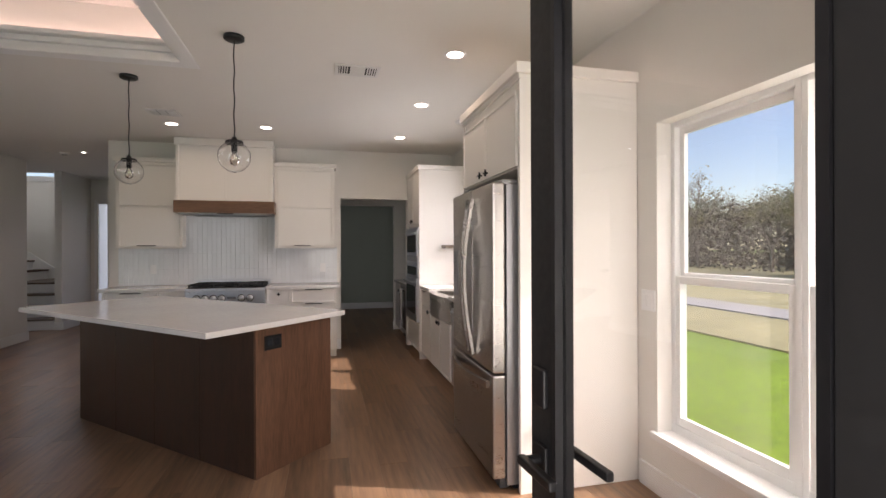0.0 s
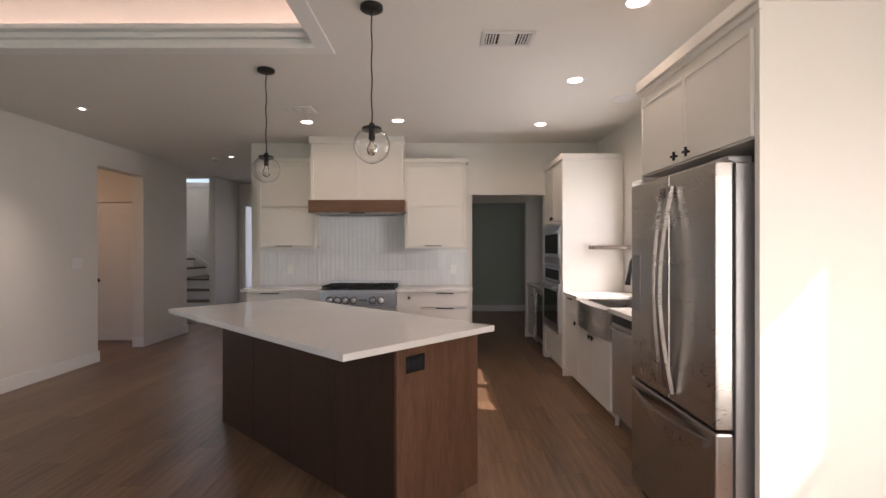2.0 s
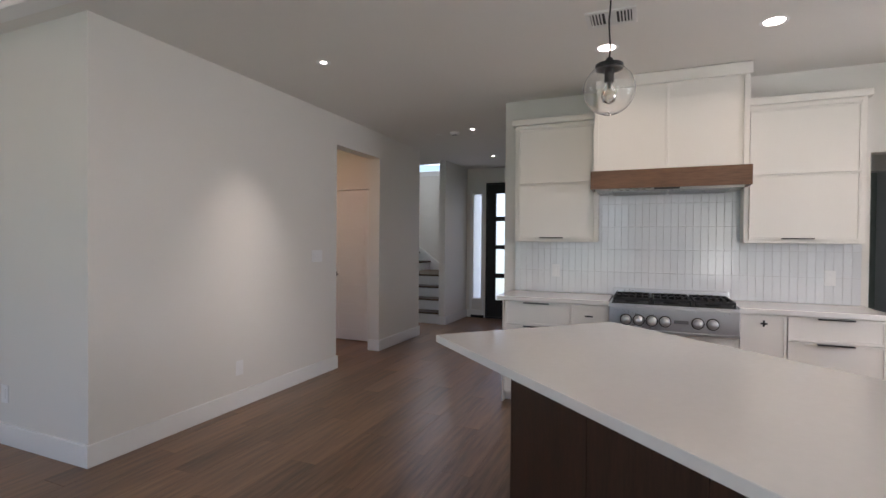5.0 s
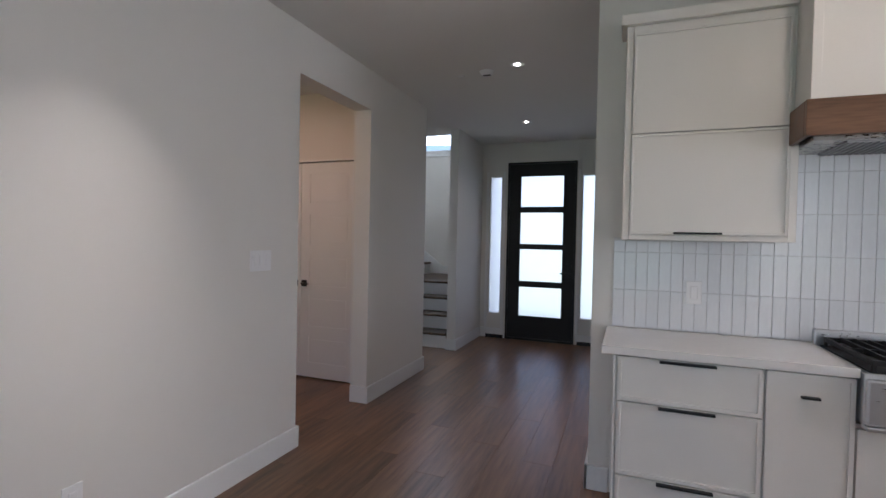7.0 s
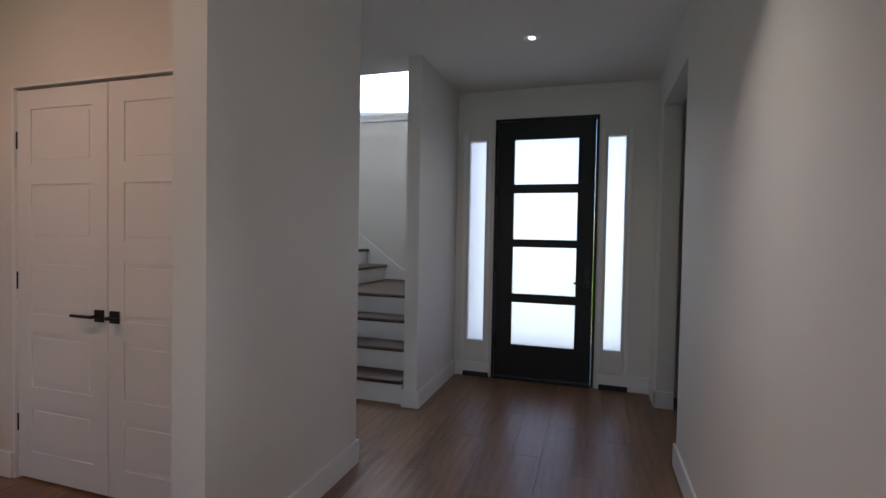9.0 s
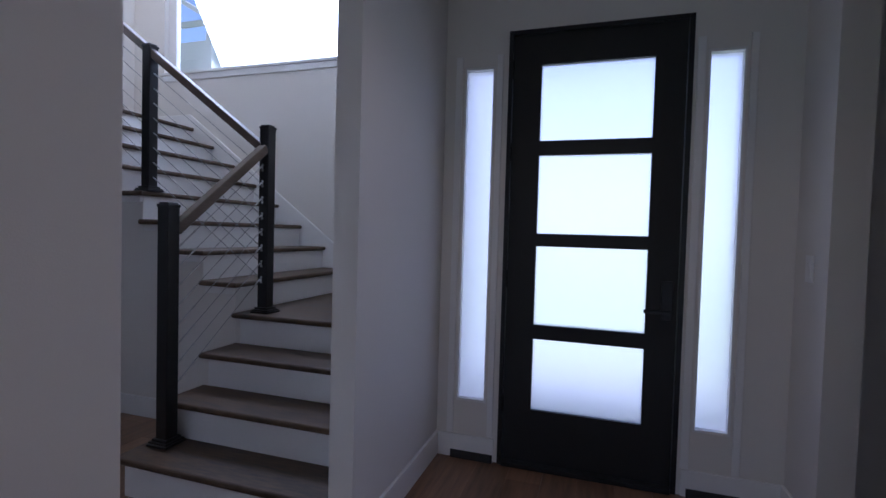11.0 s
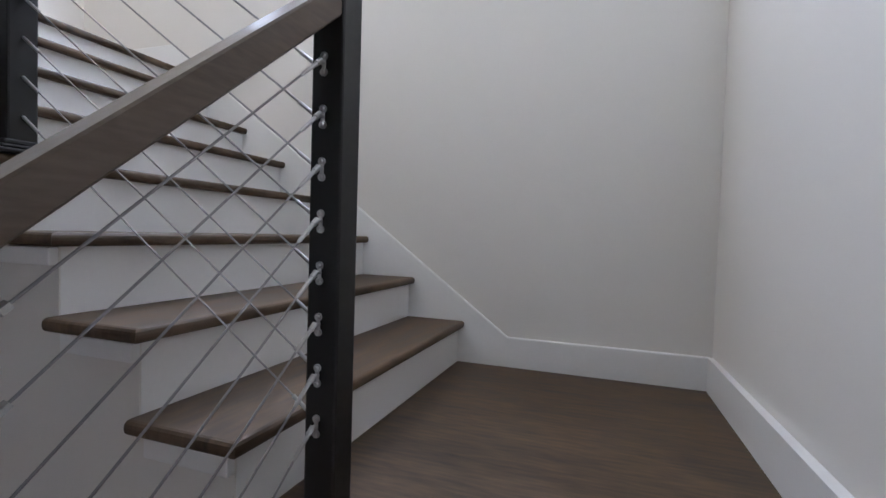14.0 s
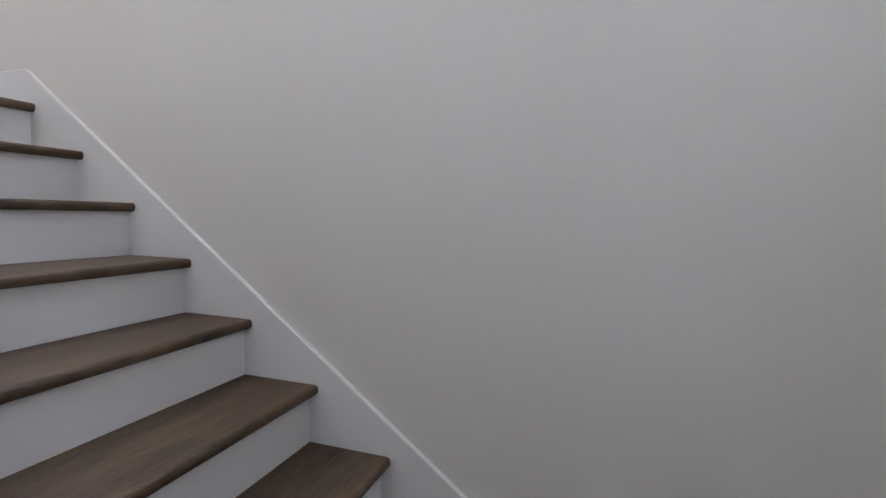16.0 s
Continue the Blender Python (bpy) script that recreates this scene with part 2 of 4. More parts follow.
wall("wall_right", ((XR, 0.9, 0), (XR + 0.18, W1[0], H)), ((XR, W1[0], 0), (XR + 0.18, W1[1], W1[2])), ((XR, W1[0], W1[3]), (XR + 0.18, W1[1], H)),
     ((XR, W1[1], 0), (XR + 0.18, W2[0], H)), ((XR, W2[0], 0), (XR + 0.18, W2[1], W2[2])), ((XR, W2[0], W2[3]), (XR + 0.18, W2[1], H)),
     ((XR, W2[1], 0), (XR + 0.18, 12.3, H)))
wall("wall_range", ((-1.726, YR, 0), (1.036, YR + 0.13, H)), ((1.036, YR, 2.03), (1.944, YR + 0.13, H)), ((1.944, YR, 0), (XR, YR + 0.13, H)))
wall("wall_hall_right", ((-1.726, YR + 0.13, 0), (-1.59, 9.82, H)), ((-1.72, 10.86, 0), (-1.59, YF, H)), ((-1.726, 9.82, 2.37), (-1.59, 10.86, H)))
wall("wall_side_room", ((0.3, YR + 0.13, 0), (0.42, 9.6, H)), ((0.42, 8.80, 2.06), (1.95, 8.92, H)), ((1.95, 8.80, 0), (XR, 8.92, H)), ((0.42, 8.80, 0), (0.9, 8.92, H)))
wall("wall_far_room", ((0.3, 11.8, 0), (XR, 11.95, H)), ((0.3, 9.6, 0), (0.42, 9.9, H)), ((0.3, 10.6, 0), (0.42, 11.8, H)), material=FAR_DIM,
     label="white wall of the far room, dimness and green bounce in its colour")
wall("wall_dining", ((-1.59, YF - 0.02, 0), (0.3, YF + 0.1, H)))
wall("wall_front", ((-3.474, YF, 0), (-3.36, YF + 0.14, H)), ((-3.36, YF, 0), (-3.185, YF + 0.14, 0.33)), ((-3.36, YF, 2.23), (-3.185, YF + 0.14, H)),
     ((-3.185, YF, 0), (-3.11, YF + 0.14, H)), ((-3.11, YF, 2.41), (-2.19, YF + 0.14, H)), ((-2.19, YF, 0), (-2.125, YF + 0.14, H)),
     ((-2.125, YF, 0), (-1.957, YF + 0.14, 0.33)), ((-2.125, YF, 2.23), (-1.957, YF + 0.14, H)), ((-1.957, YF, 0), (-1.59, YF + 0.14, H)))


def plan_prism(pts, z0, z1):
    bm = bmesh.new()
    lo, hi = [bm.verts.new((x, y, z0)) for x, y in pts], [bm.verts.new((x, y, z1)) for x, y in pts]
    n = len(pts)
    bm.faces.new(lo[::-1])
    bm.faces.new(hi)
    for k in range(n):
        bm.faces.new((lo[k], lo[(k + 1) % n], hi[(k + 1) % n], hi[k]))
    bmesh.ops.recalc_face_normals(bm, faces=bm.faces)
    return bm


struct("wall_pier", "off-white wall between the foyer and the stairs", "wall", plan_prism([(-3.590, 10.19), (-3.483, 10.19), (-3.475, YF + 0.14), (-3.475, YS), (-3.692, YS)], 0, 5.3), PAINT)
SW = (-6.92, -4.05, 2.85, 4.75)
wall("wall_stair", ((-9.4, YS, 0), (-3.48, YS + 0.15, SW[2])), ((-9.4, YS, SW[2]), (SW[0], YS + 0.15, 5.3)), ((SW[1], YS, SW[2]), (-3.48, YS + 0.15, 5.3)),
     ((SW[0], YS, SW[3]), (SW[1], YS + 0.15, 5.3)), ((-9.55, 8.0, 0), (-9.4, YS + 0.15, 5.3)), ((-9.4, 10.42, H + 0.12), (-3.52, 10.52, 5.3)), ((-7.45, 10.52, 2.29), (-7.33, YS, 5.3)), ((-9.4, 8.6, 0), (-6.61, 8.75, H)))
wall("wall_mud_room", ((-6.6, 8.62, 0), (-3.65, 8.75, H)), ((-6.75, 4.9, 0), (-6.6, 8.75, H)), ((-5.12, 8.49, 2.06), (-3.65, 8.62, H)), ((-5.23, 8.49, 0), (-5.12, 8.62, H)))
# ceilings: kitchen and hall, recessed living room tray, upper stair well
TX, TY = -0.085, 4.625
struct("ceiling", "flat off-white painted ceiling", "ceiling", boxes(((-5.26, TY, H), (2.75, 4.9, H + 0.12)), ((TX, 0.9, H), (2.75, TY, H + 0.12)),
       ((-6.75, 4.9, H), (2.75, 9.243, H + 0.12)), ((-3.58, 9.243, H), (2.75, 12.3, H + 0.12)), ((-9.4, 9.243, H), (-3.58, 10.5, H + 0.12)), ((-9.4, 8.75, H), (-6.75, 9.243, H + 0.12))), CEIL)
struct("ceiling_tray", "raised tray ceiling with cove light", "ceiling", boxes(((-5.26, 0.9, 3.12), (TX + 0.16, TY + 0.16, 3.2)), ((TX + 0.12, 0.9, H + 0.06), (TX + 0.16, TY + 0.16, 3.12)),
       ((-5.26, TY + 0.12, H + 0.12), (TX + 0.16, TY + 0.16, 3.12))), CEIL)
struct("ceiling_upper", "high ceiling over the stair well", "ceiling", boxes(((-9.55, 10.4, 5.3), (-3.4, 12.6, 5.4))), CEIL)


def crown(name, x0, y0, x1, y1, inward, drop=0.0):
    """Stepped crown moulding that hides the cove light; inward points into the tray."""
    nx, ny = inward
    bm = bmesh.new()
    for a, b, z0, z1 in ((-0.01, 0.10, H - 0.006, H + 0.025), (-0.005, 0.06, H + 0.025, H + 0.07), (0.0, 0.085, H + 0.07, H + 0.11), (0.02, 0.125, H + 0.11, H + 0.145)):
        add_box(bm, (min(x0, x1) + min(nx * a, nx * b), min(y0, y1) + min(ny * a, ny * b), z0 - drop), (max(x0, x1) + max(nx * a, nx * b), max(y0, y1) + max(ny * a, ny * b), z1 - drop), 0.006)
    struct(name, "white stepped crown moulding round the tray", "trim", bm, TRIM)


crown("trim_crown_a", -5.1, TY + 0.02, TX, TY + 0.02, (0, -1))
crown("trim_crown_b", TX + 0.02, YB, TX + 0.02, TY + 0.024, (-1, 0), 0.003)
crown("trim_crown_c", -5.1, YB, -5.1, TY, (1, 0))
strip = thing("led_cove_strip", "warm glowing strip behind the crown moulding", "strip light")
part("strip_a", boxes(((-5.05, TY + 0.04, H + 0.125), (TX + 0.06, TY + 0.07, H + 0.14))), LED, strip)
part("strip_b", boxes(((TX + 0.05, YB + 0.1, H + 0.125), (TX + 0.08, TY, H + 0.14))), LED, strip)
part("strip_c", boxes(((-5.09, YB + 0.1, H + 0.148), (-5.06, TY, H + 0.16))), LED, strip)

base = bmesh.new()
for x0, y0, x1, y1 in [(XL, 4.75 - 0.016, XL + 0.016, 7.217 + 0.016), (XL - 0.15, 7.217, XL, 7.217 + 0.016), (XL, 8.108 - 0.016, XL + 0.016, 9.243 + 0.016), (XL - 0.15, 8.108 - 0.016, XL, 8.108),
                       (XL - 0.15, 9.243, XL, 9.259), (-5.11, 4.734, XL, 4.75), (-5.11, YB, -5.094, 4.734), (-1.742, YR - 0.016, -1.726, 9.836), (-1.742, YR - 0.016, -1.62, YR), (0.985, YR - 0.016, 1.036, YR),
                       (-3.476, 10.174, -3.459, YF), (-3.602, 10.172, -3.457, 10.19), (-1.736, 10.844, -1.72, YF), (-1.736, 10.844, -1.59, 10.86), (-3.459, YF - 0.016, -3.13, YF), (-2.17, YF - 0.016, -1.736, YF),
                       (-9.3, UY0 - 0.016, -4.714, UY0), (0.9, 8.784, 0.92, 8.80), (1.93, 8.784, 1.95, 8.80), (0.42, 11.784, XR, 11.8), (XR - 0.016, YB, XR, 3.2), (1.43, YB, XR, YB + 0.016),
                       (-5.23, 8.474, -5.12, 8.49), (XL - 0.166, 4.9, XL - 0.15, 7.2)]:
    add_box(base, (x0, y0, 0), (x1, y1, 0.135), 0.004)
struct("baseboard", "tall white painted baseboards", "baseboard", base, TRIM)
skirt = bmesh.new()
RUN, RISE, X5 = 0.2555, 0.19, -4.720
KX, KZ = -4.515, 0.76 + 0.135


def prism(bm, pts, y0, y1):
    a = [bm.verts.new((x, y0, z)) for x, z in pts]
    b = [bm.verts.new((x, y1, z)) for x, z in pts]
    n = len(pts)
    bm.faces.new(a)
    bm.faces.new(b[::-1])
    for i in range(n):
        bm.faces.new((a[i], b[i], b[(i + 1) % n], a[(i + 1) % n]))
    bmesh.ops.recalc_face_normals(bm, faces=bm.faces)


TOPX, TOPZ = KX - (2.28 - 0.76) / RISE * RUN, 0.135 + 2.28
prism(skirt, [(-3.70, 0.74), (-3.70, KZ), (KX, KZ), (TOPX, TOPZ), (-9.4, TOPZ), (-9.4, 2.04), (TOPX, 2.04), (KX, 0.52)], YS - 0.018, YS)
bmesh.ops.bevel(skirt, geom=list(skirt.edges), offset=0.004, segments=1, affect="EDGES")
struct("trim_landing_skirt", "white skirt board along the landing", "trim", plan_prism([(-3.662, 10.95), (-3.630, 10.95), (-3.692, YS - 0.018), (-3.712, YS - 0.018)], 0.76, KZ), TRIM)
struct("trim_stair_skirt", "white sloping skirt board beside the steps", "trim", skirt, TRIM)

# floor: sub floor and separate oak planks
struct("floor", "mid-brown oak plank floor", "floor", boxes(((-5.26, 0.9, -0.12), (2.75, 4.9, -0.006)), ((-6.75, 4.9, -0.12), (2.75, 8.75, -0.006)), ((-9.4, 8.75, -0.12), (-3.48, 12.5, -0.006)), ((-3.48, 8.75, -0.12), (2.75, 11.3, -0.006)), ((0.3, 11.3, -0.12), (2.75, 11.95, -0.006))), GAP)
struct("ground", "green lawn round the house", "lawn", boxes(((-300, -300, -0.6), (300, 300, -0.2))), GRASS)
struct("ground_field", "dry straw-coloured field beyond the lawn", "field", boxes(((7.4, -80, -0.55), (160, 120, -0.17))), DRY)
struct("road", "pale gravel lane across the field", "road", boxes(((10.2, -80, -0.5), (11.6, 120, -0.14))), ROAD)
struct("pavement", "pale concrete porch slab at the garden door", "porch", boxes(((-4.5, -2.2, -0.3), (2.7, 0.88, -0.03)), bevel=0.01), CONC)
struct("pavement_front", "pale concrete slab at the front door", "porch", boxes(((-3.5, 11.36, -0.3), (-1.3, 14, -0.05)), bevel=0.01), CONC)


def sash_window(name, y0, y1, z0, z1, units, label):
    """Double-hung units in the right wall, in a drywall return with a sill."""
    w = tagged(new(name), label, "window", kind="structure")
    xg = XR + 0.12
    part("window_sill", boxes(((XR - 0.03, y0 - 0.03, z0 - 0.03), (XR + 0.15, y1 + 0.03, z0 + 0.004)), bevel=0.004), TRIM, w)
    wide = (y1 - y0) / units
    for u in range(units):
        a, b = y0 + u * wide, y0 + (u + 1) * wide
        fr = bmesh.new()
        for lo, hi in (((a, z0), (a + 0.028, z1)), ((b - 0.028, z0), (b, z1)), ((a + 0.028, z0), (b - 0.028, z0 + 0.05)), ((a + 0.028, z1 - 0.028), (b - 0.028, z1))):
            add_box(fr, (xg - 0.03, lo[0], lo[1]), (xg + 0.05, hi[0], hi[1]), 0.003)
        part("window_frame", fr, TRIM, w)
        zm = (z0 + z1) / 2 - 0.02
        for s0, s1, off in ((z0 + 0.05, zm + 0.03, -0.012), (zm, z1 - 0.028, 0.018)):
            sash = bmesh.new()
            p, q = a + 0.028, b - 0.028
            for lo, hi in (((p, s0), (p + 0.034, s1)), ((q - 0.034, s0), (q, s1)), ((p + 0.034, s0), (q - 0.034, s0 + 0.05)), ((p + 0.034, s1 - 0.04), (q - 0.034, s1))):
                add_box(sash, (xg + off - 0.014, lo[0], lo[1]), (xg + off + 0.014, hi[0], hi[1]), 0.003)
            sh = part("sash", sash, TRIM, w)
            pane = part("pane", boxes(((xg + off - 0.003, p + 0.030, s0 + 0.045), (xg + off + 0.003, q - 0.030, s1 - 0.035))), GLASS, sh)
            pane.visible_shadow = False
    return w


sash_window("window_1", *W1, 2, "twin white double-hung window over the lawn")
sash_window("window_2", *W2, 2, "white double-hung window over the sink")
stw = tagged(new("window_3"), "wide white stair window open to bright sky", "window", kind="structure")
fr = bmesh.new()
for lo, hi in (((SW[0], SW[2]), (SW[0] + 0.10, SW[3])), ((SW[1] - 0.05, SW[2]), (SW[1], SW[3])), ((SW[0] + 0.10, SW[2]), (SW[1] - 0.05, SW[2] + 0.03)), ((SW[0] + 0.10, SW[3] - 0.05), (SW[1] - 0.05, SW[3]))):
    add_box(fr, (lo[0], YS + 0.05, lo[1]), (hi[0], YS + 0.11, hi[1]), 0.004)
part("window_frame", fr, TRIM, stw)
part("window_sill", boxes(((SW[0] - 0.03, YS - 0.03, SW[2] - 0.025), (SW[1] + 0.06, YS + 0.05, SW[2]))), TRIM, stw)
part("apron", boxes(((SW[0] - 0.0, YS - 0.016, SW[2] - 0.085), (SW[1] + 0.04, YS, SW[2] - 0.025)), bevel=0.003), TRIM, stw)
gp = part("pane", boxes(((SW[0] + 0.05, YS + 0.075, SW[2] + 0.04), (SW[1] - 0.05, YS + 0.08, SW[3] - 0.05))), GLASS, stw)
gp.visible_shadow = False

# ---- garden door, standing open ----
gd = tagged(new("door_1"), "open black steel garden door with one tall pane", "door", kind="structure")
gd.matrix_world = pose(1.405, 1.07, 0, 0, 0, 94.0)
DW, DH = 0.82, 2.36
part("door_frame", boxes(((0, -0.022, 0.02), (0.125, 0.022, DH)), ((DW - 0.105, -0.022, 0.02), (DW, 0.022, DH)), ((0.125, -0.022, 0.02), (DW - 0.105, 0.022, 0.24)), ((0.125, -0.022, DH - 0.12), (DW - 0.105, 0.022, DH)), bevel=0.003), DOORK, gd)
bead = bmesh.new()
for s in (-1, 1):
    for lo, hi in (((0.125, 0.24), (0.14, DH - 0.12)), ((DW - 0.12, 0.24), (DW - 0.105, DH - 0.12)), ((0.14, 0.24), (DW - 0.12, 0.255)), ((0.14, DH - 0.135), (DW - 0.12, DH - 0.12))):
        add_box(bead, (lo[0], s * 0.006, lo[1]), (hi[0], s * 0.026, hi[1]))
part("glazing_bead", bead, BLACK, gd)
pane = part("pane", boxes(((0.126, -0.004, 0.241), (DW - 0.106, 0.004, DH - 0.121))), GLASS, gd)
pane.visible_shadow = False
for s, nm in ((-1, "lever_handle"), (1, "lever_handle")):
    hb = boxes(((DW - 0.085, s * 0.022, 0.80), (DW - 0.025, s * 0.032, 0.88)), bevel=0.003)
    add_tube(hb, (DW - 0.055, s * 0.03, 0.845), (DW - 0.055, s * 0.075, 0.845), 0.012)
    add_box(hb, (DW - 0.19, s * 0.062, 0.835), (DW - 0.04, s * 0.082, 0.857), 0.004)
    part(nm, hb, BLACK, gd, "black lever handle")
    part("deadbolt", boxes(((DW - 0.085, s * 0.022, 0.97), (DW - 0.025, s * 0.036, 1.06)), bevel=0.004), BLACK, gd)

# ---- front door and side lights ----
fd = tagged(new("door_2"), "black front door with four frosted panes", "door", kind="structure")
DX0, DX1, ZS = -3.085, -2.217, [(0.325, 0.722), (0.800, 1.235), (1.305, 1.732), (1.810, 2.222)]
GX0, GX1 = -2.933, -2.362
slab = [((DX0, YF + 0.01, 0.03), (GX0, YF + 0.055, 2.385)), ((GX1, YF + 0.01, 0.03), (DX1, YF + 0.055, 2.385))]
zs = [0.03] + [z for pair in ZS for z in pair] + [2.385]
for a, b in zip(zs[::2], zs[1::2]):
    slab.append(((GX0, YF + 0.01, a), (GX1, YF + 0.055, b)))
part("slab", boxes(*slab), DOORK, fd)
for z0, z1 in ZS:
    p = part("pane", boxes(((GX0 - 0.004, YF + 0.028, z0 - 0.004), (GX1 + 0.004, YF + 0.036, z1 + 0.004))), FROST, fd, "frosted pane glowing with daylight")
    p.visible_shadow = False
part("door_frame", boxes(((-3.11, YF - 0.012, 0), (DX0 - 0.003, YF + 0.1, 2.41)), ((DX1 + 0.003, YF - 0.012, 0), (-2.19, YF + 0.1, 2.41)), ((DX0 - 0.003, YF - 0.012, 2.388), (DX1 + 0.003, YF + 0.1, 2.41)), bevel=0.002), BLACK, fd)
part("threshold", boxes(((DX0, YF - 0.03, 0.0), (DX1, YF + 0.12, 0.026)), bevel=0.004), BLACK, fd)
for z in (0.35, 1.05, 1.75, 2.2):
    part("hinge", tube((DX0 - 0.004, YF + 0.002, z - 0.05), (DX0 - 0.004, YF + 0.002, z + 0.05), 0.009, 10), BLACK, fd)
hb = boxes(((DX1 - 0.075, YF - 0.003, 0.88), (DX1 - 0.02, YF + 0.01, 1.08)), bevel=0.003)
add_box(hb, (DX1 - 0.16, YF - 0.05, 0.915), (DX1 - 0.035, YF - 0.035, 0.935), 0.003)
part("lever_handle", hb, BLACK, fd)
for i, (x0, x1) in enumerate(((-3.36, -3.185), (-2.125, -1.957))):
    sl = tagged(new("window_%d" % (4 + i)), "narrow frosted side light beside the front door", "window", kind="structure")
    fr = bmesh.new()
    for lo, hi in (((x0, 0.33), (x0 + 0.012, 2.23)), ((x1 - 0.012, 0.33), (x1, 2.23)), ((x0 + 0.012, 0.33), (x1 - 0.012, 0.345)), ((x0 + 0.012, 2.215), (x1 - 0.012, 2.23))):
        add_box(fr, (lo[0], YF - 0.004, lo[1]), (hi[0], YF + 0.06, hi[1]), 0.002)
    part("window_frame", fr, TRIM, sl)
    p = part("pane", boxes(((x0 + 0.01, YF + 0.03, 0.343), (x1 - 0.01, YF + 0.037, 2.217))), FROST, sl, "frosted pane glowing with daylight")
    p.visible_shadow = False
    part("casing", boxes(((x0 - 0.05, YF - 0.014, 0.14), (x0 - 0.012, YF, 2.29)), ((x1 + 0.012, YF - 0.014, 0.14), (x1 + 0.045, YF, 2.29)), bevel=0.003), TRIM, sl)
    reg = thing("floor_register", "black slotted air register at the foot of the wall", "air register", "front door registers")
    rb = boxes(((x0 - 0.02, YF - 0.026, 0.0), (x1 + 0.05, YF - 0.0175, 0.045)))
    part("frame", rb, BLACK, reg)
    for k in range(5):
        part("slat", boxes(((x0 - 0.01, YF - 0.03, 0.006 + 0.008 * k), (x1 + 0.04, YF - 0.026, 0.010 + 0.008 * k))), VENTD, reg)

# ---- stairs ----
stair = tagged(new("stairs"), "white stairs with brown stained wooden treads", "stairs", kind="structure")
LX0, LX1, LY4, RUNL = -4.712, -3.62, 10.965, 0.2555


def tread(x0, x1, y0, y1, z, mt, side):
    """A tread 32 mm thick; side names the edges with a rounded nosing."""
    bm = bmesh.new()
    vs = add_box(bm, (x0, y0, z - 0.032), (x1, y1, z))
    es = []
    for e in bm.edges:
        a, b = e.verts
        for ax, val in side:
            if abs(a.co[ax] - val) < 1e-5 and abs(b.co[ax] - val) < 1e-5 and abs(a.co.z - b.co.z) < 1e-5:
                es.append(e)
    bmesh.ops.bevel(bm, geom=list(set(es)), offset=0.013, segments=3, affect="EDGES", profile=0.5)
    return part("tread", bm, mt, stair)


for k in range(1, 4):
    yn = LY4 - RUNL * (4 - k)
    tread(LX0 - 0.045, LX1, yn, yn + RUNL + 0.03, RISE * k, TREAD_X, ((1, yn), (0, LX0 - 0.045)))
    part("riser", boxes(((LX0, yn + 0.03, RISE * (k - 1)), (LX1, yn + 0.045, RISE * k - 0.032))), TRIM, stair)
part("riser", boxes(((LX0, LY4 + 0.03, RISE * 3), (LX1, LY4 + 0.045, RISE * 4 - 0.032))), TRIM, stair)
tread(LX0 - 0.045, LX1, LY4, YS - 0.018, RISE * 4, TREAD_X, ((1, LY4), (0, LX0 - 0.045)))
side = bmesh.new()
for k in range(1, 5):
    yn = LY4 - RUNL * (4 - k)
    add_box(side, (LX0 - 0.001, yn + 0.0455, 0), (LX0 + 0.02, yn + RUNL + 0.0295 if k < 4 else UY0 + 0.03, RISE * k - 0.033))
part("stringer", side, TRIM, stair)
for k in range(5, 13):
    xn = X5 - RUN * (k - 5)
    x1 = xn - RUN - 0.03 if k < 12 else -9.4
    tread(x1, xn, UY0 - 0.035, YS - 0.018, RISE * k, TREAD, ((0, xn), (1, UY0 - 0.035)))
    part("riser", boxes(((xn - 0.045, UY0 + 0.004, RISE * (k - 1)), (xn - 0.03, YS - 0.018, RISE * k - 0.032))), TRIM, stair)
    part("bracket", boxes(((xn - 0.03 - RUN * 0.85, UY0 - 0.022, RISE * k - 0.075), (xn - 0.03, UY0 - 0.0, RISE * k - 0.034)), bevel=0.003), TRIM, stair)
sides = bmesh.new()
add_box(sides, (X5 - 0.031, UY0 + 0.001, 0), (LX0 - 0.001, UY0 + 0.011, RISE * 4 - 0.033))
for k in range(5, 13):
    xn = X5 - RUN * (k - 5) - 0.031
    add_box(sides, (xn - RUN if k < 12 else -9.4, UY0, 0), (xn, UY0 + 0.02, RISE * k - 0.033))
struct("wall_under_stairs", "white panelled wall under the upper flight", "wall", sides, PAINT)

# ---- cable railing ----
rail = thing("stair_railing", "black posts, stained wooden handrail and steel cables", "railing")
PW, PN = 0.070, 0.069


def post(x, y, z0, z1, PW):
    p = part("post", boxes(((x - PW / 2, y - PW / 2, z0 + 0.008), (x + PW / 2, y + PW / 2, z1)), bevel=0.005), BLACK, rail, "square black metal post")
    cap = boxes(((x - PW / 2 - 0.003, y - PW / 2 - 0.003, z1 - 0.012), (x + PW / 2 + 0.003, y + PW / 2 + 0.003, z1 + 0.004)), bevel=0.003)
    add_box(cap, (x - PW / 2 + 0.004, y - PW / 2 + 0.004, z1 + 0.002), (x + PW / 2 - 0.004, y + PW / 2 - 0.004, z1 + 0.013), 0.005)
    part("cap", cap, BLACK, p)
    bm = bmesh.new()
    for s, a, b in ((0.064, 0, 0.012), (0.058, 0.012, 0.022), (0.047, 0.022, 0.036)):
        add_box(bm, (x - s, y - s, z0 + a), (x + s, y + s, z0 + b), 0.004)
    part("base_flange", bm, BLACK, p)
    return p


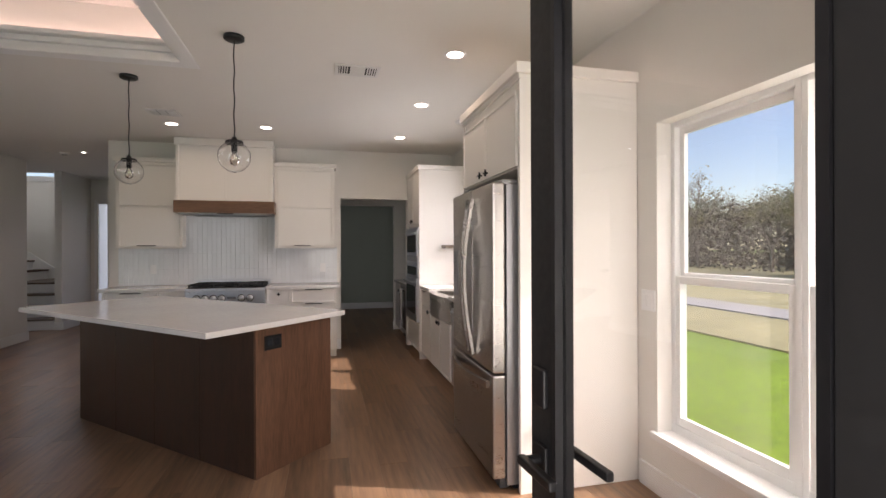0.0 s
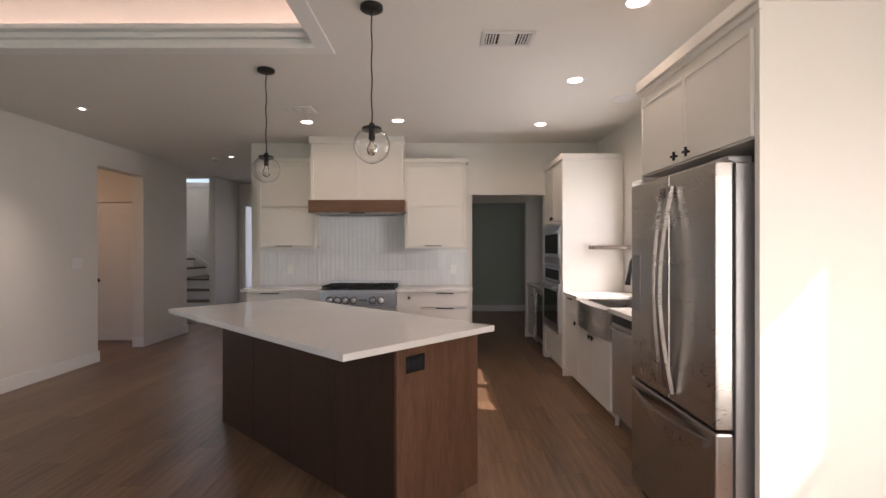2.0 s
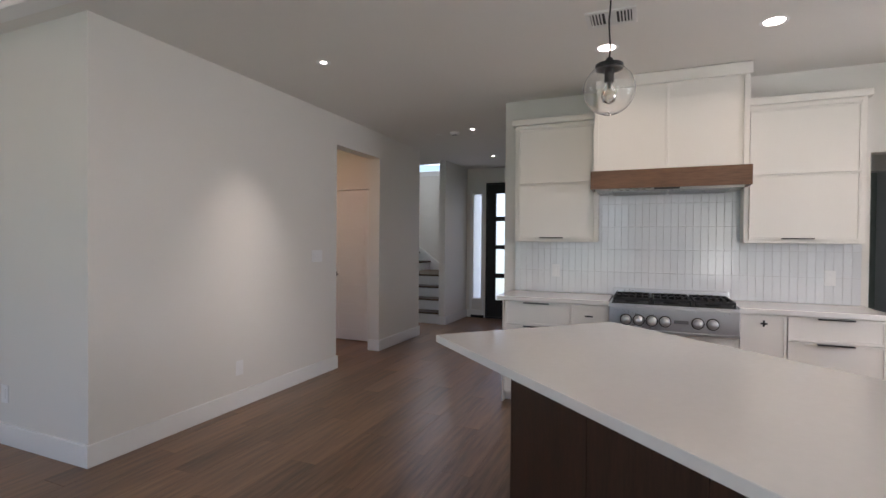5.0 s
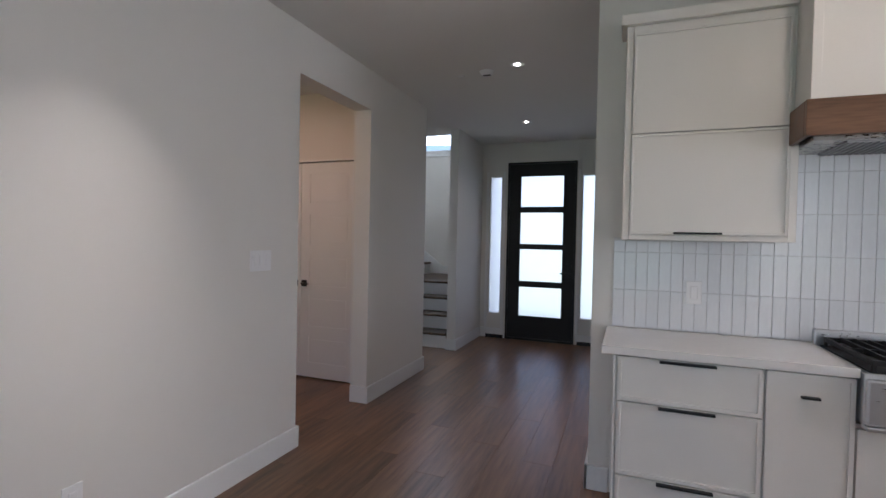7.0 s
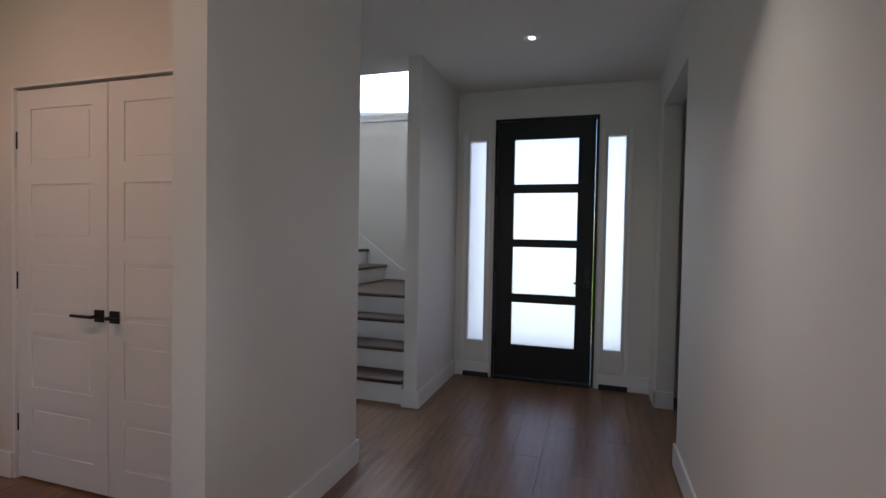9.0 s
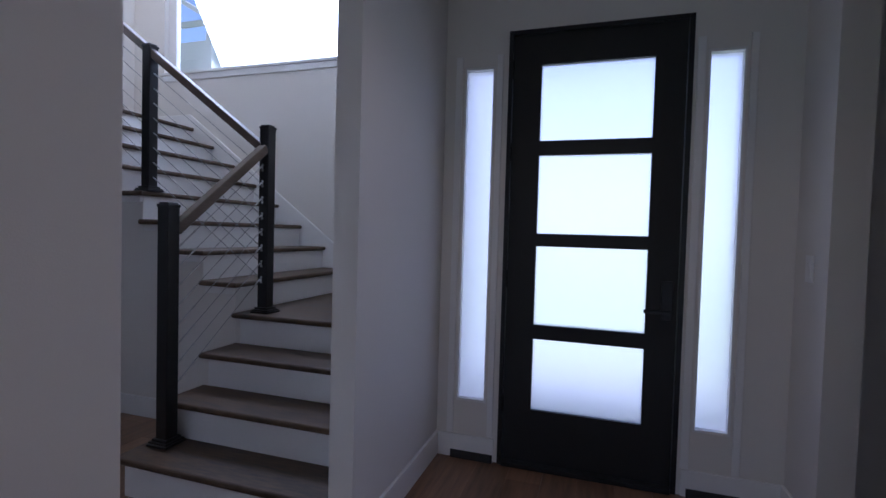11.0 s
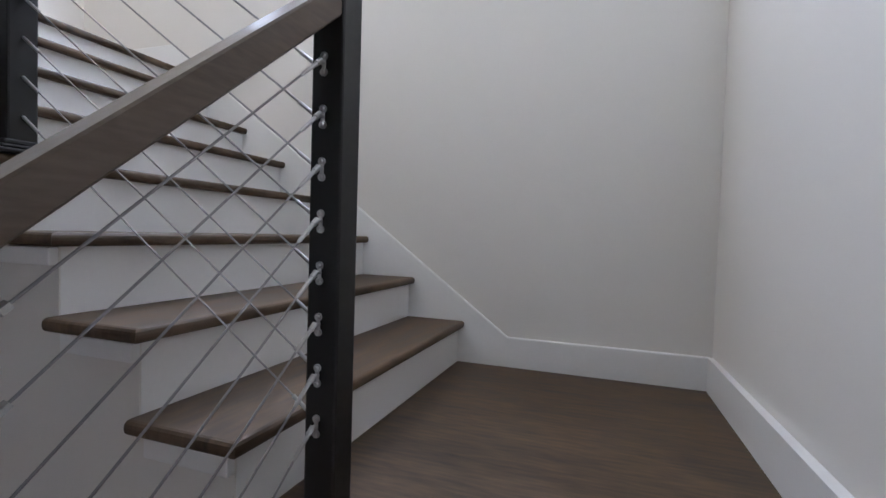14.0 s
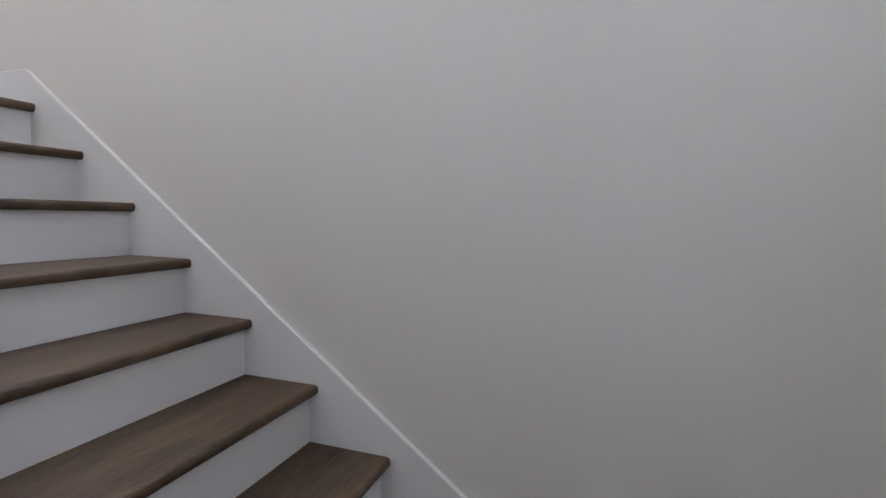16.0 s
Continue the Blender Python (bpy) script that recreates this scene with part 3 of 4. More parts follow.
P1, P2 = (-4.650, 10.404), (-4.602, 11.086)
P3, P4, P5 = (-5.535, 11.055), (-6.49, 11.055), (-7.7, 11.055)
post(*P1, 0.19, 1.395, PW)
post(*P2, 0.76, 1.923, PN)
post(*P3, 1.52, 2.50, PN)
post(*P4, 2.28, 3.44, PN)
post(*P5, 2.28, 3.44, PN)


def at_y(a, b, y):
    """The point at depth y on the line from a to b."""
    a, b = Vector(a), Vector(b)
    return a + (b - a) * ((y - a.y) / (b.y - a.y))


# lower rail: rises from one newel to the next, flush with their outer face
LOW, UPP = (P1[0], 10.426, 1.258), (P2[0], 11.050, 1.784)
lower_end = at_y(LOW, UPP, P2[1] - PN / 2 - 0.001)
part("handrail", swept([at_y(LOW, UPP, P1[1] + PW / 2 + 0.001), lower_end], 0.058, 0.05), RAILW, rail, "brown stained wooden handrail")
RS = 0.19 / RUN
upper = [(P2[0] - PN / 2 - 0.001, P2[1] - 0.012, 1.80), (P3[0], P3[1], 1.80 + (P2[0] - PN / 2 - P3[0]) * RS), (P4[0] + PN / 2 + 0.001, P4[1], 1.80 + (P2[0] - PN / 2 - P4[0] - PN / 2) * RS)]
part("handrail", swept(upper, 0.058, 0.05), RAILW, rail, "brown stained wooden handrail")
part("handrail", swept([(P4[0] - PN / 2 - 0.001, P4[1], 3.40), (P5[0], P5[1], 3.40), (-9.3, P5[1], 3.40)], 0.058, 0.05), RAILW, rail)


def cable_end(p, d, face):
    """Swivel fitting screwed to a post's face: two screw tabs, an eye and a swaged sleeve along d."""
    p, d, face = Vector(p), Vector(d).normalized(), Vector(face)
    bm = bmesh.new()
    for dz, r in ((0.014, 0.0062), (-0.016, 0.0062)):
        q = p + Vector((0, 0, dz))
        add_tube(bm, q, q + face * 0.004, r + 0.0016, 12)
        add_tube(bm, q + face * 0.004, q + face * 0.008, r - 0.001, 10, r - 0.003)
    add_tube(bm, p + Vector((0, 0, -0.014)) + face * 0.002, p + Vector((0, 0, 0.012)) + face * 0.002, 0.004, 8)
    e = p + face * 0.016
    add_tube(bm, p, e, 0.0042, 8)
    add_tube(bm, e - d * 0.004, e + d * 0.012, 0.0058, 10)
    add_tube(bm, e + d * 0.012, e + d * 0.058, 0.0040, 8)
    add_tube(bm, e + d * 0.058, e + d * 0.066, 0.0040, 8, 0.0022)
    return bm, e + d * 0.06


slope = (Vector(UPP) - Vector(LOW)).normalized()
for k in range(8):
    z2 = 0.971 + 0.0997 * k
    fx = P2[0] - 0.006
    bm, a = cable_end((fx, P2[1] - PN / 2, z2), -slope, (0, -1, 0))
    part("cable_fitting", bm, CHROME, rail, "steel swivel end fitting")
    s = at_y(a, Vector(a) - slope, P1[1] + PW / 2)
    s.x = P1[0] + 0.004
    part("cable", tube(s, a, 0.0022, 6), STEELD, rail)
    d = (a - s).normalized()
    f2 = tube(s, s + d * 0.15, 0.0040, 8)
    for u0, u1, rad in ((0.0, 0.012, 0.0070), (0.045, 0.058, 0.0066), (0.148, 0.160, 0.0066)):
        add_tube(f2, s + d * u0, s + d * u1, rad, 6)
    part("turnbuckle", f2, CHROME, rail)
    za = 0.975 + 0.0997 * k
    p, q = Vector((P2[0] - PN / 2, P2[1] - 0.005, za)), Vector((P3[0] + PN / 2, P3[1], za + (P2[0] - P3[0] - PN) * RS))
    ud = (q - p).normalized()
    part("cable", tube(p, q, 0.0022, 6), STEELD, rail)
    part("cable_fitting", tube(p, p + ud * 0.06, 0.0042, 8), CHROME, rail)
    part("cable_fitting", tube(q - ud * 0.07, q, 0.0042, 8), CHROME, rail)
    p = Vector((P3[0] - PN / 2, P3[1], za + (P2[0] - P3[0]) * RS))
    q = p + Vector((-1, 0, RS)) * (P3[0] - P4[0] - PN)
    part("cable", tube(p, q, 0.0022, 6), STEELD, rail)
    part("cable_fitting", tube(q - ud * 0.07, q, 0.0042, 8), CHROME, rail)
    part("cable", tube((P4[0] - 0.045, P4[1], 2.42 + 0.115 * k), (P5[0] + 0.045, P5[1], 2.42 + 0.115 * k), 0.0022, 6), STEELD, rail)


# ---- kitchen ----
def front(name, x0, x1, z0, z1, parent, rim=0.022, label=""):
    """A slim shaker front on the plane y = 0 of its cabinet, facing -y."""
    g = 0.0015
    bm = boxes(((x0 + g, -0.022, z0 + g), (x1 - g, 0, z1 - g)))
    face = [f for f in bm.faces if f.normal.y < -0.9]
    bmesh.ops.inset_region(bm, faces=face, thickness=rim)
    bmesh.ops.inset_region(bm, faces=face, thickness=0.0015)
    bmesh.ops.translate(bm, vec=(0, 0.006, 0), verts=face[0].verts)
    return part(name, bm, CAB, parent, label)


def pull(x, z, length, parent, y=-0.022):
    bm = boxes(((x - length / 2, y - 0.022, z - 0.005), (x + length / 2, y, z + 0.004)), bevel=0.0015)
    return part("handle", bm, BLACK, parent, "slim black edge pull")


def knob(x, z, parent, y=-0.022):
    bm = tube((x, y, z), (x, y - 0.022, z), 0.006, 10)
    add_tube(bm, (x, y - 0.018, z - 0.022), (x, y - 0.018, z + 0.022), 0.0065, 10)
    add_tube(bm, (x - 0.02, y - 0.022, z), (x + 0.02, y - 0.022, z), 0.0065, 10)
    return part("knob", bm, BLACK, parent, "small black T knob")


def carcass(w, d, z0, z1, parent, toe=0.09):
    items = [((0, 0.001, z0 + toe), (w, d, z1))]
    if toe:
        items.append(((0.0, 0.06, z0), (w, d, z0 + toe)))
    return part("body", boxes(*items), CAB, parent)


CT = 0.862
# range wall, left run
c = thing("drawer_cabinet", "cream painted cabinet with three wide drawers", "cabinet", "base cabinets", pose(-1.585, 6.93, 0))
carcass(0.55, 0.5, 0, CT, c, 0.085)
part("side_panel", boxes(((-0.012, -0.02, 0.0), (0, 0.5, CT)), bevel=0.002), CAB, c)
for z0, z1 in ((0.665, 0.858), (0.345, 0.662), (0.09, 0.342)):
    d = front("drawer", 0.006, 0.546, z0, z1, c)
    pull(0.275, z1 - 0.008, 0.21, d)
c = thing("pull_out_cabinet", "narrow cream cabinet with one tall front", "cabinet", "base cabinets", pose(-1.035, 6.93, 0))
carcass(0.29, 0.5, 0, CT, c, 0.085)
d = front("door", 0.003, 0.288, 0.09, 0.858, c)
pull(0.145, 0.77, 0.06, d)
c = thing("range_cabinet", "cream cabinet with two doors under the rangetop", "cabinet", "base cabinets", pose(-0.745, 6.93, 0))
carcass(0.885, 0.5, 0, 0.685, c, 0.085)
for a, b, k in ((0.003, 0.441, 0.405), (0.444, 0.882, 0.48)):
    d = front("door", a, b, 0.09, 0.672, c)
    knob(k, 0.61, d)
c = thing("pull_out_cabinet", "narrow cream cabinet with a slanting black pull", "cabinet", "base cabinets", pose(0.14, 6.93, 0))
carcass(0.28, 0.5, 0, CT, c, 0.085)
d = front("door", 0.003, 0.278, 0.09, 0.858, c)
knob(0.14, 0.80, d)
c = thing("drawer_cabinet", "cream painted cabinet with three wide drawers", "cabinet", "base cabinets", pose(0.42, 6.93, 0))
carcass(0.545, 0.5, 0, CT, c, 0.085)
for z0, z1 in ((0.69, 0.858), (0.37, 0.687), (0.09, 0.367)):
    d = front("drawer", 0.004, 0.54, z0, z1, c)
    pull(0.27, z1 - 0.008, 0.2, d)
for nm, x0, x1 in (("worktop", -1.645, -0.742), ("worktop", 0.137, 1.005)):
    w = tagged(link(nm, boxes(((x0, 6.895, CT + 0.001), (x1, YR - 0.014, CT + 0.038)), bevel=0.003), QUARTZ), "white quartz worktop on the base cabinets", "worktop", "range wall worktops")

rt = thing("rangetop", "stainless gas rangetop with six knobs", "rangetop", m=pose(-0.74, 6.86, 0))
part("body", boxes(((0, 0.012, 0.70), (0.875, 0.545, 0.89)), bevel=0.004), STEELB, rt)
part("front_panel", boxes(((0.0, -0.012, 0.705), (0.875, 0.012, 0.873)), bevel=0.01), STEELB, rt)
part("drip_ledge", boxes(((0.0, -0.02, 0.688), (0.875, 0.03, 0.704)), bevel=0.004), STEELB, rt)
part("back_guard", boxes(((0.0, 0.52, 0.89), (0.875, 0.552, 0.965)), bevel=0.005), STEELB, rt)
part("burner_tray", boxes(((0.02, 0.02, 0.888), (0.855, 0.515, 0.896))), IRON, rt)
for kx in (0.125, 0.215, 0.305, 0.395, 0.61, 0.705):
    kb = lathe([(0.0, 0.05), (0.024, 0.05), (0.027, 0.045), (0.028, 0.012), (0.036, 0.01), (0.036, 0.0)], (kx, -0.012, 0.775), 20, pose(0, 0, 0, 90))
    kn = part("knob", kb, STEELB, rt, "round steel knob with black base")
    part("bezel", lathe([(0.0, 0.006), (0.041, 0.006), (0.043, 0.0)], (kx, -0.012, 0.775), 20, pose(0, 0, 0, 90)), BLACK, kn)
part("name_plate", boxes(((0.455, -0.016, 0.765), (0.55, -0.012, 0.79)), bevel=0.001), BRASS, rt)
for gx in (0.03, 0.31, 0.59):
    g = boxes(((gx, 0.03, 0.915), (gx + 0.262, 0.044, 0.935)), ((gx, 0.49, 0.915), (gx + 0.262, 0.504, 0.935)), ((gx, 0.044, 0.915), (gx + 0.012, 0.49, 0.935)), ((gx + 0.25, 0.044, 0.915), (gx + 0.262, 0.49, 0.935)),
              ((gx + 0.012, 0.26, 0.915), (gx + 0.25, 0.272, 0.935)), *[((gx + 0.055 + 0.05 * i, 0.044, 0.922), (gx + 0.064 + 0.05 * i, 0.49, 0.94)) for i in range(4)],
              *[((gx + dx, dy, 0.896), (gx + dx + 0.012, dy + 0.012, 0.916)) for dx in (0, 0.25) for dy in (0.03, 0.49)])
    part("grate", g, IRON, rt, "black cast iron grate")
    for by in (0.15, 0.38):
        part("burner", lathe([(0.0, 0.022), (0.038, 0.022), (0.042, 0.014), (0.055, 0.01), (0.055, 0)], (gx + 0.131, by, 0.896), 18), IRON, rt)

# upper cabinets and hood
for x0, w in ((-1.577, 0.712), (0.21, 0.735)):
    c = thing("wall_cabinet", "cream painted wall cabinet with two stacked lift doors", "cabinet", "wall cabinets", pose(x0, 7.255, 0))
    part("body", boxes(((0, 0.0, 1.372), (w, YR - 7.255 - 0.003, 2.40))), CAB, c)
    part("face_frame", boxes(((-0.004, -0.012, 1.36), (0.028, 0.0, 2.40)), ((w - 0.028, -0.012, 1.36), (w + 0.004, 0.0, 2.40)), ((0.028, -0.012, 1.36), (w - 0.028, 0.0, 1.385)), ((0.028, -0.012, 2.365), (w - 0.028, 0, 2.40)), bevel=0.002), CAB, c)
    front("upper_door", 0.03, w - 0.03, 1.875, 2.362, c, 0.014)
    d = front("lower_door", 0.03, w - 0.03, 1.388, 1.872, c, 0.014)
    pull(w / 2 - 0.03, 1.395, 0.2, d)
    cr = boxes(((-0.03, -0.04, 2.40), (w + 0.03, YR - 7.258, 2.452)), bevel=0.004)
    part("cornice", cr, CAB, c)
hood = thing("range_hood", "cream panelled range hood with a walnut band", "range hood", m=pose(-0.882, 7.045, 0))
HW = 1.085
part("chimney", boxes(((0.0, 0.014, 1.93), (HW, YR - 7.048, H - 0.004))), CAB, hood)
for ta, tb, ty in ((0, 0.035, 0.0), (HW - 0.035, HW, 0.0), (HW / 2 - 0.01, HW / 2 + 0.01, 0.006)):
    part("panel_trim", boxes(((ta, ty, 1.93), (tb, 0.014, H - 0.09)), bevel=0.002), CAB, hood)
part("cornice", boxes(((-0.015, -0.02, H - 0.09), (HW + 0.015, 0.02, H - 0.004)), bevel=0.004), CAB, hood)
part("band", boxes(((-0.02, -0.03, 1.785), (HW + 0.02, 0.0, 1.93)), ((-0.02, 0.0, 1.785), (0.0, YR - 7.048, 1.93)), ((HW, 0.0, 1.785), (HW + 0.02, YR - 7.048, 1.93)), bevel=0.003), HOODW, hood, "reddish walnut band")
part("insert", boxes(((0.02, 0.02, 1.772), (HW - 0.02, 0.4, 1.80)), bevel=0.004), STEEL, hood)
for i in range(2):
    fb = boxes(((0.14 + 0.43 * i, 0.05, 1.766), (0.55 + 0.43 * i, 0.37, 1.772)))
    for k in range(16):
        add_box(fb, (0.15 + 0.43 * i + 0.025 * k, 0.06, 1.762), (0.162 + 0.43 * i + 0.025 * k, 0.36, 1.766))
    part("grease_filter", fb, STEELD, hood)
part("switch_bar", boxes(((HW / 2 - 0.09, -0.018, 1.772), (HW / 2 + 0.09, 0.012, 1.785))), BLACK, hood)

# right run: fridge in its surround
sur = thing("fridge_surround", "tall cream panels and top cabinet round the fridge", "cabinet", m=pose(1.872, 4.31, 0, 0, 0, -90))
SWD = 4.31 - 3.225
part("side_panel", boxes(((SWD - 0.03, -0.01, 0), (SWD, 0.725, 2.30)), bevel=0.002), CAB, sur)
part("side_panel", boxes(((0, -0.01, 0), (0.022, 0.725, 2.30)), bevel=0.002), CAB, sur)
part("body", boxes(((0.022, 0.0, 1.79), (SWD - 0.03, 0.725, 2.30))), CAB, sur)
for a, b, k in ((0.025, 0.528, 0.47), (0.531, SWD - 0.033, 0.59)):
    d = front("door", a, b, 1.795, 2.215, sur)
    knob(k, 1.83, d)
part("cornice", boxes(((-0.02, -0.035, 2.30), (SWD + 0.02, 0.725, 2.36)), bevel=0.005), CAB, sur)
part("cornice_step", boxes(((-0.008, -0.018, 2.27), (SWD + 0.008, 0.0, 2.30)), bevel=0.003), CAB, sur)

fr = thing("refrigerator", "stainless french-door refrigerator with bottom freezer", "refrigerator", m=pose(1.72, 4.105, 0, 0, 0, -90))
FW = 0.835
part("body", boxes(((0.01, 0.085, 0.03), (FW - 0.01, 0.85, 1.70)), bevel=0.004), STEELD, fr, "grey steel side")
for a, b in ((0.0, FW / 2 + 0.027), (FW / 2 + 0.033, FW)):
    part("door", boxes(((a, 0.0, 0.655), (b, 0.075, 1.71)), bevel=0.012), STEEL, fr)
part("freezer_drawer", boxes(((0.0, 0.0, 0.075), (FW, 0.075, 0.645)), bevel=0.012), STEEL, fr)
for s in (-1, 1):
    pts = [(FW / 2 + 0.03 + s * 0.05 - s * 0.018 * math.sin(math.pi * i / 12), -0.012 - 0.05 * math.sin(math.pi * i / 12), 0.70 + 0.95 * i / 12) for i in range(13)]
    part("door_handle", swept(pts, 0.03, 0.02, (0, 1, 0)), STEEL, fr, "long bowed steel handle")
pts = [(0.06 + 0.715 * i / 12, -0.01 - 0.045 * math.sin(math.pi * i / 12), 0.585) for i in range(13)]
part("drawer_handle", swept(pts, 0.02, 0.034), STEEL, fr)
part("water_dispenser", boxes(((0.03, -0.003, 1.02), (0.13, 0.004, 1.33)), bevel=0.004), STEELD, fr, "grey recessed water dispenser")
for ha in (0.02, FW - 0.14):
    part("hinge_cover", boxes(((ha, 0.06, 1.70), (ha + 0.12, 0.16, 1.73)), bevel=0.008), STEELD, fr)
part("toe_grille", boxes(((0.03, 0.05, 0.012), (FW - 0.03, 0.1, 0.075))), VENTD, fr)
for fx in (0.05, FW - 0.05):
    for fy in (0.15, 0.78):
        part("foot", tube((fx, fy, 0), (fx, fy, 0.04), 0.02, 10), BLACK, fr)

dwm = thing("dishwasher", "stainless dishwasher with a bar handle", "dishwasher", m=pose(1.985, 5.14, 0, 0, 0, -90))
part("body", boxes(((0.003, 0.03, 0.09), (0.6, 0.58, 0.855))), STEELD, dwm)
part("door", boxes(((0.003, -0.01, 0.1), (0.6, 0.03, 0.79)), bevel=0.006), STEELB, dwm)
part("control_strip", boxes(((0.003, -0.004, 0.792), (0.6, 0.03, 0.855)), bevel=0.004), BLACK, dwm)
part("handle", swept([(0.04 + 0.52 * i / 8, -0.02 - 0.03 * math.sin(math.pi * i / 8), 0.755) for i in range(9)], 0.022, 0.026), STEELB, dwm)
part("toe_panel", boxes(((0.003, 0.05, 0.0), (0.6, 0.07, 0.1))), STEELD, dwm)
part("foot", tube((0.03, 0.02, 0), (0.03, 0.02, 0.1), 0.014, 10), PLATE, dwm, "white adjustable leg")
c = thing("filler_cabinet", "cream filler cabinet beside the fridge", "cabinet", "base cabinets", pose(1.985, 4.535, 0, 0, 0, -90))
carcass(0.22, 0.61, 0, CT, c, 0.085)
front("door", 0.003, 0.215, 0.09, 0.858, c)
c = thing("sink_cabinet", "cream sink cabinet with two doors", "cabinet", "base cabinets", pose(1.985, 6.035, 0, 0, 0, -90))
carcass(0.892, 0.61, 0, 0.63, c, 0.085)
for a, b, k in ((0.003, 0.445, 0.40), (0.448, 0.889, 0.49)):
    d = front("door", a, b, 0.09, 0.628, c)
    knob(k, 0.585, d)
c = thing("drawer_cabinet", "cream cabinet with one drawer over a door", "cabinet", "base cabinets", pose(1.985, 6.545, 0, 0, 0, -90))
carcass(0.508, 0.61, 0, CT, c, 0.085)
d = front("drawer", 0.003, 0.505, 0.69, 0.858, c)
pull(0.25, 0.85, 0.15, d)
d = front("door", 0.003, 0.505, 0.09, 0.687, c)
knob(0.46, 0.63, d)
sk = thing("farmhouse_sink", "stainless apron-front sink set into the worktop", "sink", m=pose(1.985, 6.03, 0, 0, 0, -90))
ap = bmesh.new()
n, SKW = 16, 0.88
ring = []
for i in range(n + 1):
    u = i / n
    bow = -0.015 - 0.06 * math.sin(math.pi * u) ** 0.7
    ring.append([ap.verts.new((u * SKW, bow, 0.645)), ap.verts.new((u * SKW, bow, 0.875)), ap.verts.new((u * SKW, 0.045, 0.875)), ap.verts.new((u * SKW, 0.045, 0.645))])
for a, b in zip(ring, ring[1:]):
    for i in range(4):
        ap.faces.new((a[i], b[i], b[(i + 1) % 4], a[(i + 1) % 4]))
ap.faces.new(ring[0])
ap.faces.new(ring[-1][::-1])
bmesh.ops.recalc_face_normals(ap, faces=ap.faces)
part("apron", ap, STEEL, sk, "bowed brushed steel apron")
part("basin", boxes(((0.0, 0.045, 0.66), (SKW, 0.47, 0.675)), ((0, 0.045, 0.675), (0.012, 0.47, 0.872)), ((SKW - 0.012, 0.045, 0.675), (SKW, 0.47, 0.872)), ((0.012, 0.458, 0.675), (SKW - 0.012, 0.47, 0.872))), STEEL, sk)
wt = thing("worktop", "white quartz worktop with a cut-out for the sink", "worktop")
part("slab", boxes(((1.95, 4.32, CT + 0.001), (2.597, 5.148, CT + 0.038)), ((1.95, 6.034, CT + 0.001), (2.597, 6.54, CT + 0.038)), ((2.46, 5.148, CT + 0.001), (2.597, 6.034, CT + 0.038)), bevel=0.003), QUARTZ, wt)
fc = thing("kitchen_faucet", "black gooseneck pull-down faucet behind the sink", "faucet")
arc = [(2.53, 5.62, 0.90), (2.53, 5.62, 1.12)] + [(2.53 - 0.11 + 0.11 * math.cos(a), 5.62, 1.2 + 0.11 * math.sin(a)) for a in [math.pi * i / 10 for i in range(11)]] + [(2.30, 5.62, 1.12)]
part("neck", swept(arc, 0.026, 0.026, (0, 1, 0)), BLACK, fc)
part("spray_head", tube((2.302, 5.62, 1.15), (2.285, 5.62, 1.04), 0.017, 14, 0.024), BLACK, fc)
part("base", lathe([(0.03, 0.0), (0.03, 0.012), (0.02, 0.04), (0.016, 0.05)], (2.53, 5.62, 0.90)), BLACK, fc)
part("lever", tube((2.53, 5.60, 0.96), (2.53, 5.52, 1.0), 0.008, 10), BLACK, fc)
sh = thing("floating_shelf", "short thick wooden wall shelf beside the window", "shelf")
part("board", boxes(((2.22, 6.345, 1.35), (2.598, 6.53, 1.39)), bevel=0.003), RAILW, sh)

ov = thing("oven_cabinet", "tall cream cabinet with microwave and wall oven", "cabinet", m=pose(1.963, 7.425, 0, 0, 0, -90))
OW = 7.425 - 6.545
part("body", boxes(((0, 0.0, 0.085), (OW, 0.632, 2.31)), ((0, 0.05, 0), (OW, 0.632, 0.085))), CAB, ov)
part("side_panel", boxes(((OW, -0.02, 0), (OW + 0.012, 0.632, 2.31)), bevel=0.002), CAB, ov)
for a, b, k in ((0.005, OW / 2 - 0.001, OW / 2 - 0.04), (OW / 2 + 0.001, OW - 0.005, OW / 2 + 0.04)):
    d = front("door", a, b, 1.66, 2.30, ov)
    knob(k, 1.70, d)
front("drawer", 0.005, OW - 0.005, 0.09, 0.41, ov)
part("cornice", boxes(((-0.0, -0.035, 2.31), (OW + 0.03, 0.632, 2.37)), bevel=0.005), CAB, ov)
mw = thing("microwave", "built-in steel microwave with dark glass door", "microwave", m=pose(1.955, 7.37, 0, 0, 0, -90))
part("trim_frame", boxes(((0, -0.02, 1.15), (0.77, 0.006, 1.185)), ((0, -0.02, 1.585), (0.77, 0.006, 1.615)), ((0, -0.02, 1.185), (0.02, 0.006, 1.585)), ((0.75, -0.02, 1.185), (0.77, 0.006, 1.585)), bevel=0.002), STEELB, mw)
part("door", boxes(((0.022, -0.03, 1.26), (0.748, 0.004, 1.583)), bevel=0.004), STEELB, mw)
part("window", boxes(((0.07, -0.033, 1.30), (0.70, -0.029, 1.52))), OVENG, mw)
part("control_panel", boxes(((0.022, -0.028, 1.187), (0.748, 0.004, 1.257))), STEELD, mw)
part("handle", swept([(0.06, -0.035, 1.545), (0.08, -0.06, 1.545), (0.69, -0.06, 1.545), (0.71, -0.035, 1.545)], 0.02, 0.02), STEELB, mw)
wo = thing("wall_oven", "built-in steel wall oven with glass door", "oven", m=pose(1.955, 7.37, 0, 0, 0, -90))
part("control_panel", boxes(((0, -0.024, 0.985), (0.77, 0.006, 1.145)), bevel=0.003), STEELB, wo)
